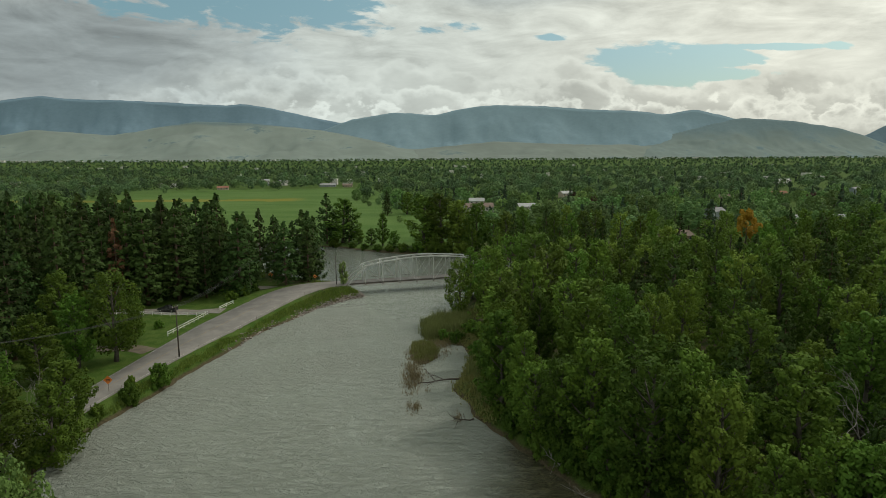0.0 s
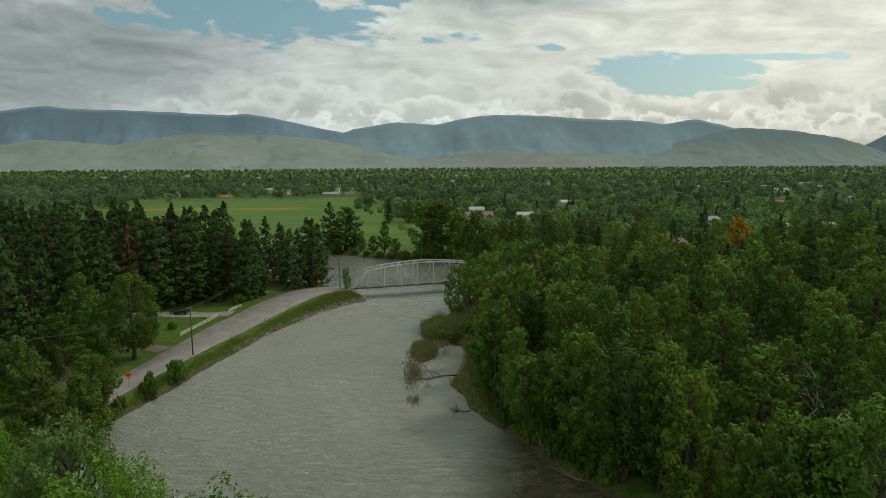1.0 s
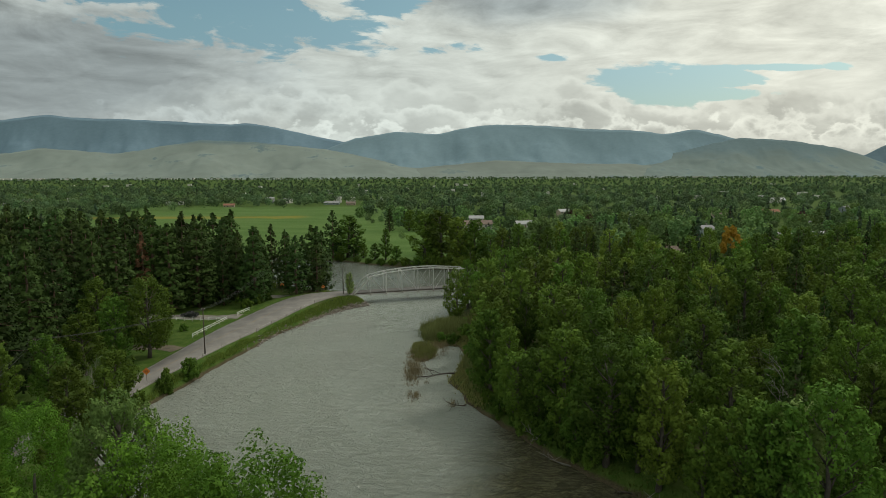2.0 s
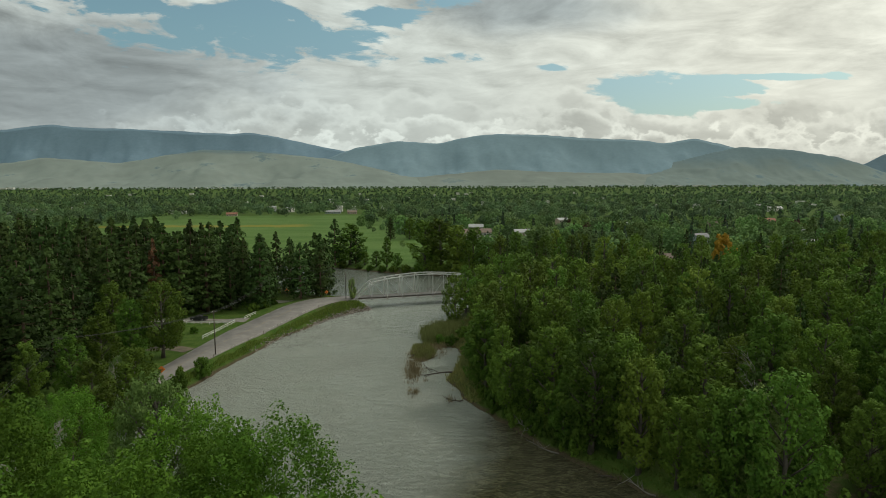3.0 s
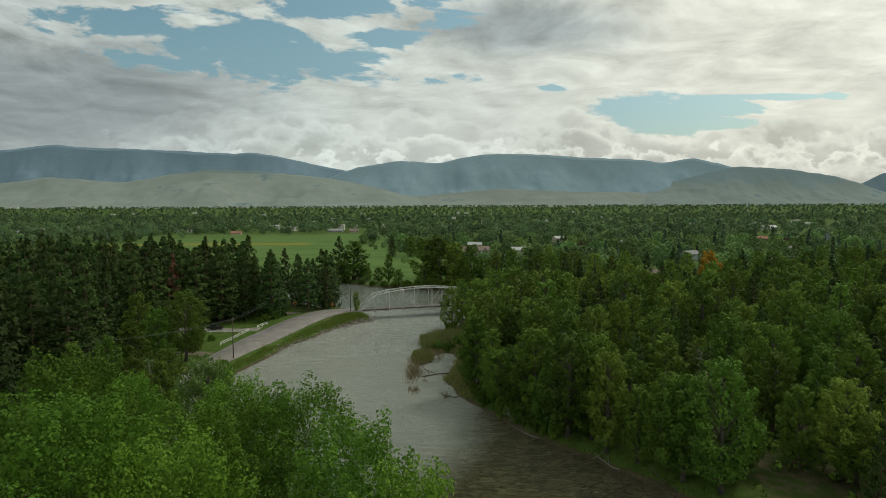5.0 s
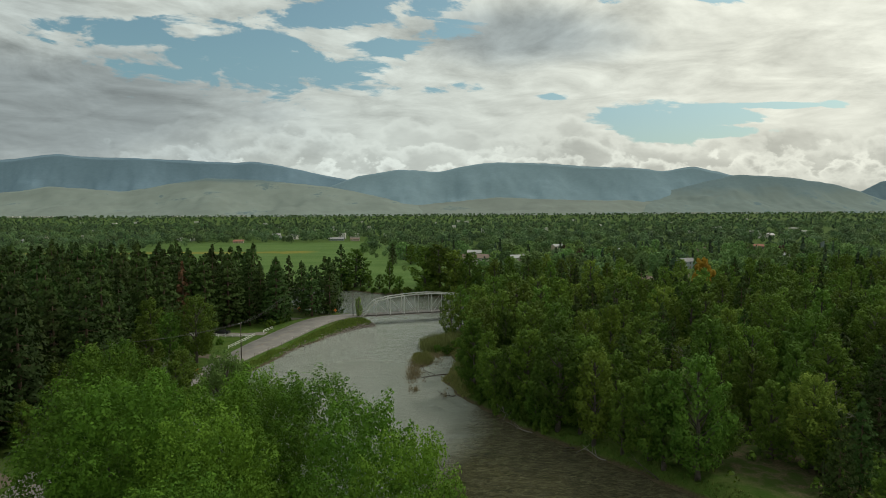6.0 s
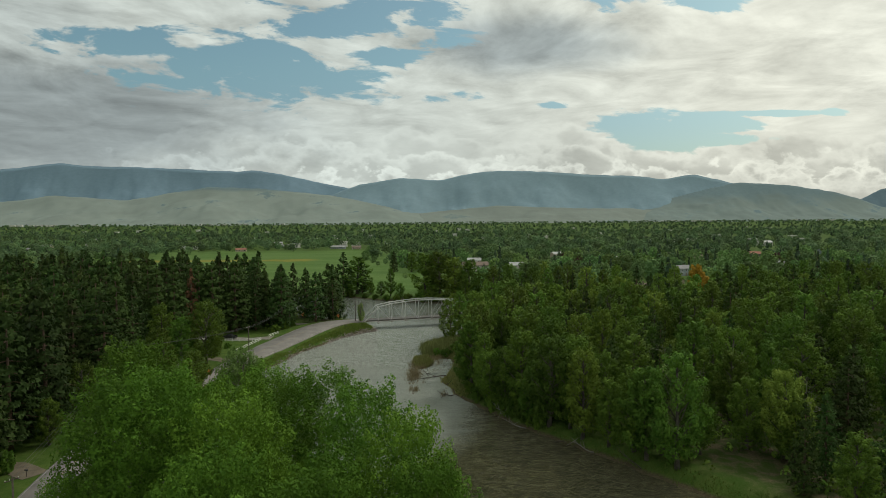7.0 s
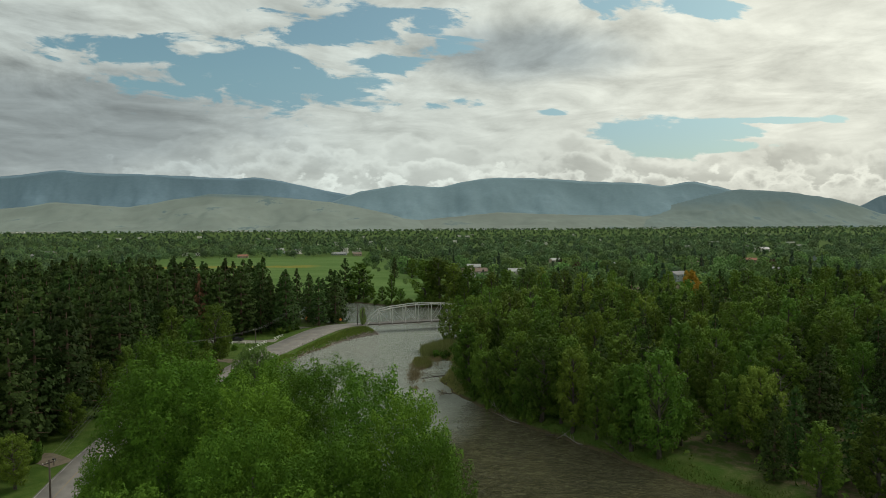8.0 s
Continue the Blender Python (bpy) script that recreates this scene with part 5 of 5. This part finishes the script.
# ---- signs ----
def diamond_sign(x, y, turn, size=1.2, lift=1.6):
    z = land_z(x, y)
    ob = thing("road_sign", "orange diamond warning sign on a post", "road sign", "road work signs", at=pose(x, y, z, 0, 0, turn))
    child("post", mesh_of("post", *box_geo(0, 0.05, lift / 2, 0.09, 0.06, lift + 0.6), M_RUST), ob)
    r = size * 0.707
    c = lift + r
    v = [(0, -0.012, c - r), (r, -0.012, c), (0, -0.012, c + r), (-r, -0.012, c), (0, 0.012, c - r), (r, 0.012, c), (0, 0.012, c + r), (-r, 0.012, c)]
    child("panel", mesh_of("panel", v, [(0, 1, 2, 3), (7, 6, 5, 4), (0, 4, 5, 1), (1, 5, 6, 2), (2, 6, 7, 3), (3, 7, 4, 0)], M_SIGN), ob, "bright orange panel")
    for k in (-0.16, 0.06):
        child("text_bar", mesh_of("text_bar", *box_geo(0, -0.02, c + k, size * 0.62, 0.008, 0.13), M_BLACK), ob)


diamond_sign(-62.2, 116.2, 5)
diamond_sign(-57.0, 217.5, 10, 1.2, 2.0)
diamond_sign(-41.0, 215.6, 10, 1.0, 1.4)


# ---- fences ----
def rail_fence(points, name, label, rails, h, mat, post=2.4):
    ob = thing(name, label, "fence")
    p = resample(points, max(2, int(np.linalg.norm(np.diff(np.array(points), axis=0), axis=1).sum() / post) + 1))
    z = land(p)
    for (x, y), q in zip(p, z):
        child("post", mesh_of("post", *box_geo(x, y, q + h / 2 - 0.1, 0.13, 0.13, h + 0.2), mat), ob)
    for i in range(len(p) - 1):
        for r in rails:
            child("rail", mesh_of("rail", *bar_geo((*p[i], z[i] + r), (*p[i + 1], z[i + 1] + r), 0.05, 0.15), mat), ob)


rail_fence([(-66.4, 153), (-65.0, 163), (-63.5, 173)], "rail_fence", "white two-rail fence along the road", (0.5, 1.05), 1.2, M_WHITE)
rail_fence([(-64.2, 173), (-80, 174.5), (-90, 175)], "board_fence", "pale board rail fence across a yard", (0.45, 0.95), 1.1, M_WHITE)
rail_fence([(-61.8, 178), (-59.8, 184)], "short_fence", "short white fence by the drive", (0.5, 1.0), 1.1, M_WHITE)


def delineators():
    for i in range(62, 112, 4):
        side = (RR[i] - RL[i]) / np.linalg.norm(RR[i] - RL[i])
        q = RR[i] + side * 0.7
        tagged(new("marker_post", mesh_of("marker_post", *box_geo(q[0], q[1], land_z(*q) + 0.5, 0.08, 0.08, 1.3), M_RUST)), "thin brown guard post beside the road", "post", "guard posts")


delineators()


# ---- drives and yard ----
def lane(name, label, pts, w, mat):
    p = resample(pts, 30)
    v, f = [], []
    t = np.gradient(p, axis=0)
    t /= np.linalg.norm(t, axis=1, keepdims=True)
    n = np.stack([-t[:, 1], t[:, 0]], 1)
    cols = [p + n * w * k for k in (-0.5, -0.17, 0.17, 0.5)]
    z = [land(c) + 0.08 for c in cols]
    for i in range(30):
        for k in range(4):
            v.append((*cols[k][i], z[k][i]))
    f = [(4 * i + k, 4 * i + k + 1, 4 * i + k + 5, 4 * i + k + 4) for i in range(29) for k in range(3)]
    tagged(new(name, mesh_of(name, v, f, mat, True)), label, "road", kind="structure")


M_GRAVEL = plain("gravel", (0.17, 0.155, 0.135), (0.27, 0.25, 0.22), 0.95, 0.4, 6.0, 0.5)
M_DIRT = plain("bare_dirt", (0.10, 0.082, 0.055), (0.17, 0.14, 0.10), 0.95, 0.4, 6.0, 0.5)
lane("road_drive", "pale gravel drive into a yard", [(-60.5, 177), (-70, 177.5), (-80, 179), (-92, 178)], 5.5, M_GRAVEL)
lane("road_side_street", "narrow grey side street", [(-53, 208), (-64, 210), (-80, 209), (-120, 214)], 5.5, M_GRAVEL)
lane("road_lane", "short dirt drive beside the road", [(-65.5, 141), (-71, 143.5), (-82, 143)], 4.5, M_DIRT)
lane("road_path", "dirt drive beside the road", [(-69.5, 52), (-76, 56), (-90, 57)], 4.5, M_DIRT)


# ---- houses ----
M_ROOF = {"brown": plain("brown_shingles", (0.13, 0.095, 0.075), (0.20, 0.15, 0.12), 0.9, 0.4, 4.0, 0.3), "grey": plain("grey_shingles", (0.20, 0.20, 0.20), (0.30, 0.30, 0.30), 0.9, 0.4, 4.0, 0.3),
          "pale": plain("pale_metal_roof", (0.30, 0.30, 0.30), (0.40, 0.40, 0.39), 0.5, 0.4, 4.0, 0.1), "red": plain("red_brown_shingles", (0.24, 0.10, 0.07), (0.32, 0.15, 0.10), 0.9, 0.4, 4.0, 0.3)}
M_WALL = {"white": plain("white_siding", (0.44, 0.43, 0.40), (0.56, 0.55, 0.52), 0.7, 0.5, 5.0, 0.1), "tan": plain("tan_siding", (0.36, 0.30, 0.23), (0.45, 0.38, 0.30), 0.8, 0.5, 5.0, 0.1),
          "blue": plain("grey_blue_siding", (0.24, 0.28, 0.31), (0.31, 0.35, 0.38), 0.8, 0.5, 5.0, 0.1), "brown": plain("brown_siding", (0.17, 0.12, 0.09), (0.24, 0.17, 0.12), 0.8, 0.5, 5.0, 0.1)}


def glass():
    m, nt, out = material("window_glass")
    co = node(nt, "ShaderNodeTexCoord").outputs["Object"]
    p = node(nt, "ShaderNodeBsdfPrincipled", {"Base Color": mixc(nt, noise_tex(nt, co, 0.8), (0.02, 0.025, 0.03), (0.05, 0.055, 0.06)), "Roughness": 0.06, "IOR": 1.5})
    nt.links.new(p.outputs[0], out.inputs[0])
    return m


M_GLASS = glass()


def house(x, y, turn, w, d, storeys, wall, roof, chimney=True):
    h = 2.7 * storeys + 0.3
    label = {"white": "white", "tan": "tan", "blue": "grey-blue", "brown": "brown"}[wall] + (" two-storey" if storeys > 1 else " single-storey") + " house with a " + {"brown": "brown", "grey": "grey", "pale": "pale metal", "red": "red-brown"}[roof] + " gable roof"
    ob = thing("house", label, "house", "houses in the valley", at=pose(x, y, land_z(x, y) - 0.05, 0, 0, turn))
    g = d * 0.24
    v = [(-w / 2, -d / 2, 0), (w / 2, -d / 2, 0), (w / 2, d / 2, 0), (-w / 2, d / 2, 0), (-w / 2, -d / 2, h), (w / 2, -d / 2, h), (w / 2, d / 2, h), (-w / 2, d / 2, h), (-w / 2, 0, h + g), (w / 2, 0, h + g)]
    child("wall", mesh_of("wall", v, [(0, 1, 5, 4), (1, 2, 6, 9, 5), (2, 3, 7, 6), (3, 0, 4, 8, 7), (0, 3, 2, 1)], M_WALL[wall]), ob)
    o = 0.55
    v, s = [], g / (d / 2)
    for e in (-w / 2 - o, w / 2 + o):
        for q, zz in ((-d / 2 - o, h - o * s), (0, h + g), (d / 2 + o, h - o * s)):
            v += [(e, q, zz + 0.06), (e, q, zz + 0.26)]
    f = [(0, 2, 8, 6), (2, 4, 10, 8), (1, 7, 9, 3), (3, 9, 11, 5), (0, 6, 7, 1), (4, 5, 11, 10), (0, 1, 3, 2), (2, 3, 5, 4), (6, 8, 9, 7), (8, 10, 11, 9)]
    top = child("roof", mesh_of("roof", v, f, M_ROOF[roof]), ob)
    if chimney:
        child("chimney", mesh_of("chimney", *box_geo(w * 0.22, d * 0.12, h + g + 0.3, 0.8, 0.8, 1.7), M_RUST), top)
    n = max(2, int(w / 3.4))
    for k in range(storeys):
        for i in range(n):
            cx = -w / 2 + (i + 0.5) * w / n
            if k == 0 and i == n // 2:
                child("door", mesh_of("door", *box_geo(cx, -d / 2 - 0.03, 1.05, 1.0, 0.1, 2.1), M_WALL["brown"]), ob)
                continue
            zc = 1.6 + 2.7 * k
            win = child("window", mesh_of("window", *join_geo(box_geo(cx, -d / 2 - 0.03, zc + 0.68, 1.7, 0.12, 0.1), box_geo(cx, -d / 2 - 0.03, zc - 0.68, 1.7, 0.12, 0.1), box_geo(cx - 0.8, -d / 2 - 0.03, zc, 0.1, 0.12, 1.26), box_geo(cx + 0.8, -d / 2 - 0.03, zc, 0.1, 0.12, 1.26)), M_WHITE), ob)
            child("pane", mesh_of("pane", *box_geo(cx, -d / 2 - 0.01, zc, 1.5, 0.06, 1.26), M_GLASS), win)


for row in HOUSES:
    house(*row)


def distant_town():
    """Low pale buildings scattered along the far edge of the valley."""
    rng = np.random.default_rng(8)
    parts = []
    for u0, u1, n, y0, y1 in ((-0.70, -0.52, 12, 3560, 3680), (-0.45, -0.24, 8, 3560, 3690), (0.38, 0.75, 14, 3700, 3850), (-0.6, 0.7, 22, 1500, 2600), (-0.6, 0.7, 24, 1000, 1600)):
        for _ in range(n):
            y = rng.uniform(y0, y1)
            far = y > 3000
            w, h = (rng.uniform(12, 40), rng.uniform(6, 11)) if far else (rng.uniform(9, 18), rng.uniform(6, 10))
            x = rng.uniform(u0, u1) * y
            if not far and inside(np.array([[x, y]]), FIELD)[0]:
                continue
            v, f = box_geo(x, y, float(valley_rise(y)) + (6 if far else 2) + h / 2, w, 14, h)
            parts.append((v, f))
    v, f = join_geo(*parts)
    tagged(new("distant_town", mesh_of("distant_town", v, f, M_WALL["white"])), "pale low buildings scattered across the far valley", "buildings", kind="stuff")


distant_town()


# ---- parked vehicles ----
def prism(profile, w, inset=0.0):
    """A side profile of (y, z) points, made w wide along x."""
    n = len(profile)
    v = [(-w / 2 + inset * (z > 1.1), y, z) for y, z in profile] + [(w / 2 - inset * (z > 1.1), y, z) for y, z in profile]
    f = [tuple(range(n)), tuple(range(2 * n - 1, n - 1, -1))] + [(i, i + n, (i + 1) % n + n, (i + 1) % n) for i in range(n)]
    return v, f


def wheel_parts(ob, spots, r):
    for x, y in spots:
        s = 0.12 if x > 0 else -0.12
        t = child("wheel", mesh_of("wheel", *tube_geo([(x - s, y, r), (x + s, y, r)], [r, r], 16), M_TYRE), ob)
        child("rim", mesh_of("rim", *tube_geo([(x + s * 0.5, y, r), (x + s * 1.1, y, r)], [r * 0.6, r * 0.55], 12), M_STEEL), t)


def pickup(x, y, turn):
    ob = thing("pickup_truck", "dark grey pickup truck parked on a gravel yard", "truck", at=pose(x, y, land_z(x, y) + 0.08, 0, 0, turn))
    paint = plain("dark_car_paint", (0.03, 0.032, 0.035), (0.045, 0.047, 0.05), 0.25, 1.0, 6.0, 0.02, 0.3)
    child("body", mesh_of("body", *prism([(-2.7, 0.45), (2.6, 0.45), (2.75, 0.8), (2.6, 1.05), (1.35, 1.15), (-2.7, 1.15)], 1.95), paint), ob)
    child("cab", mesh_of("cab", *prism([(1.3, 1.1), (0.6, 1.8), (-0.9, 1.85), (-1.1, 1.1)], 1.8, 0.12), paint), ob)
    child("windscreen", mesh_of("windscreen", *bar_geo((0, 1.26, 1.2), (0, 0.70, 1.74), 1.45, 0.03, (0, 1, 0.8)), M_GLASS), ob)
    for s in (-1, 1):
        child("side_window", mesh_of("side_window", *box_geo(s * 0.85, -0.15, 1.48, 0.06, 1.2, 0.42), M_GLASS), ob)
        child("headlight", mesh_of("headlight", *box_geo(s * 0.75, 2.68, 0.9, 0.35, 0.1, 0.18), M_WHITE), ob)
        child("bed_rail", mesh_of("bed_rail", *box_geo(s * 0.93, -1.9, 1.22, 0.08, 1.6, 0.16), paint), ob)
    wheel_parts(ob, [(s * 0.88, q) for s in (-1, 1) for q in (-1.7, 1.75)], 0.4)


def trailer(x, y, turn):
    ob = thing("camper_trailer", "small white camper trailer parked under trees", "trailer", at=pose(x, y, land_z(x, y) + 0.05, 0, 0, turn))
    child("body", mesh_of("body", *prism([(-3.1, 0.55), (3.0, 0.55), (3.2, 1.3), (2.7, 2.7), (-2.9, 2.75), (-3.2, 1.5)], 2.3), M_WHITE), ob)
    for q in (-1.6, 1.4):
        child("window", mesh_of("window", *box_geo(1.15, q, 1.8, 0.06, 1.1, 0.6), M_GLASS), ob)
    child("door", mesh_of("door", *box_geo(1.16, 0.0, 1.5, 0.05, 0.65, 1.8), M_STEEL), ob)
    child("hitch", mesh_of("hitch", *bar_geo((0, 3.0, 0.6), (0, 4.1, 0.55), 0.12, 0.12), M_BLACK), ob)
    wheel_parts(ob, [(s * 1.05, q) for s in (-1, 1) for q in (-0.4, 0.4)], 0.36)


pickup(-77.0, 178.5, 80)
trailer(-104.0, 146.5, 60)


# ---- driftwood and snags ----
def branch_work(rng, start, way, length, r, depth, parts, droop=0.0):
    p = [Vector(start)]
    d = Vector(way).normalized()
    for _ in range(5):
        d = (d + Vector(rng.normal(size=3)) * 0.16 + Vector((0, 0, -droop))).normalized()
        p.append(p[-1] + d * length / 5)
    parts.append(tube_geo(p, np.linspace(r, r * 0.3, 6), 5))
    if depth:
        for k in (2, 3, 4, 5):
            for _ in range(2):
                w = (d + Vector(rng.normal(size=3)) * 0.75).normalized()
                branch_work(rng, p[k], w, length * rng.uniform(0.3, 0.5), r * 0.42, depth - 1, parts, droop)


def snag(x, y, h, seed, label="bare grey dead tree beside the road"):
    rng = np.random.default_rng(seed)
    parts = []
    branch_work(rng, (0, 0, -0.3), (0.08, 0.03, 1), h, 0.011 * h, 2, parts)
    tagged(new("dead_tree", mesh_of("dead_tree", *join_geo(*parts), M_SNAG, True)), label, "dead tree", "dead trees").matrix_basis = pose(x, y, land_z(x, y), 0, 0, seed * 40)


M_SNAG = plain("weathered_wood", (0.15, 0.14, 0.125), (0.26, 0.24, 0.215), 0.9, 1.5, 9.0, 0.5)
M_WETWOOD = plain("wet_wood", (0.035, 0.027, 0.02), (0.08, 0.062, 0.045), 0.6, 1.5, 9.0, 0.5)
snag(-63.2, 88.5, 10, 3)
snag(-63.6, 93.5, 9, 4)
snag(72, 58, 10, 7, "bare grey dead tree at the edge of the woods")
snag(60, 80, 13, 8, "bare grey dead tree at the edge of the woods")


def driftwood():
    rng = np.random.default_rng(17)
    parts = []
    branch_work(rng, (5.2, 124.6, 0.8), (-1, 0.25, 0.02), 8.5, 0.22, 2, parts, 0.02)
    tagged(new("fallen_tree", mesh_of("fallen_tree", *join_geo(*parts), M_WETWOOD, True)), "dark wet fallen tree lying in the shallows", "driftwood")
    for k, (x, y, a) in enumerate(((6.8, 106.5, 200), (22, 79.5, 150), (29, 70.5, 140), (33.5, 64.5, 160), (40, 55.5, 130), (19, 86, 100))):
        parts = []
        branch_work(np.random.default_rng(30 + k), (0, 0, 0.2), (1, 0.1, 0.05), 4.5, 0.15, 1, parts)
        ob = new("driftwood_log", mesh_of("driftwood_log", *join_geo(*parts), M_SNAG if k % 2 else M_WETWOOD, True))
        tagged(ob, "weathered log lying along the bank", "driftwood", "logs on the bank").matrix_basis = pose(x, y, max(0.0, land_z(x, y)), 0, 0, a)


driftwood()


# ---- roadside bits ----
def mailbox(x, y):
    ob = thing("mailbox", "small dark mailbox on a post by the road", "mailbox", at=pose(x, y, land_z(x, y), 0, 0, 80))
    child("post", mesh_of("post", *box_geo(0, 0, 0.5, 0.1, 0.1, 1.2), M_POLE), ob)
    child("box", mesh_of("box", *box_geo(0, 0, 1.2, 0.25, 0.55, 0.26), M_BLACK), ob)


mailbox(-70.8, 51.5)
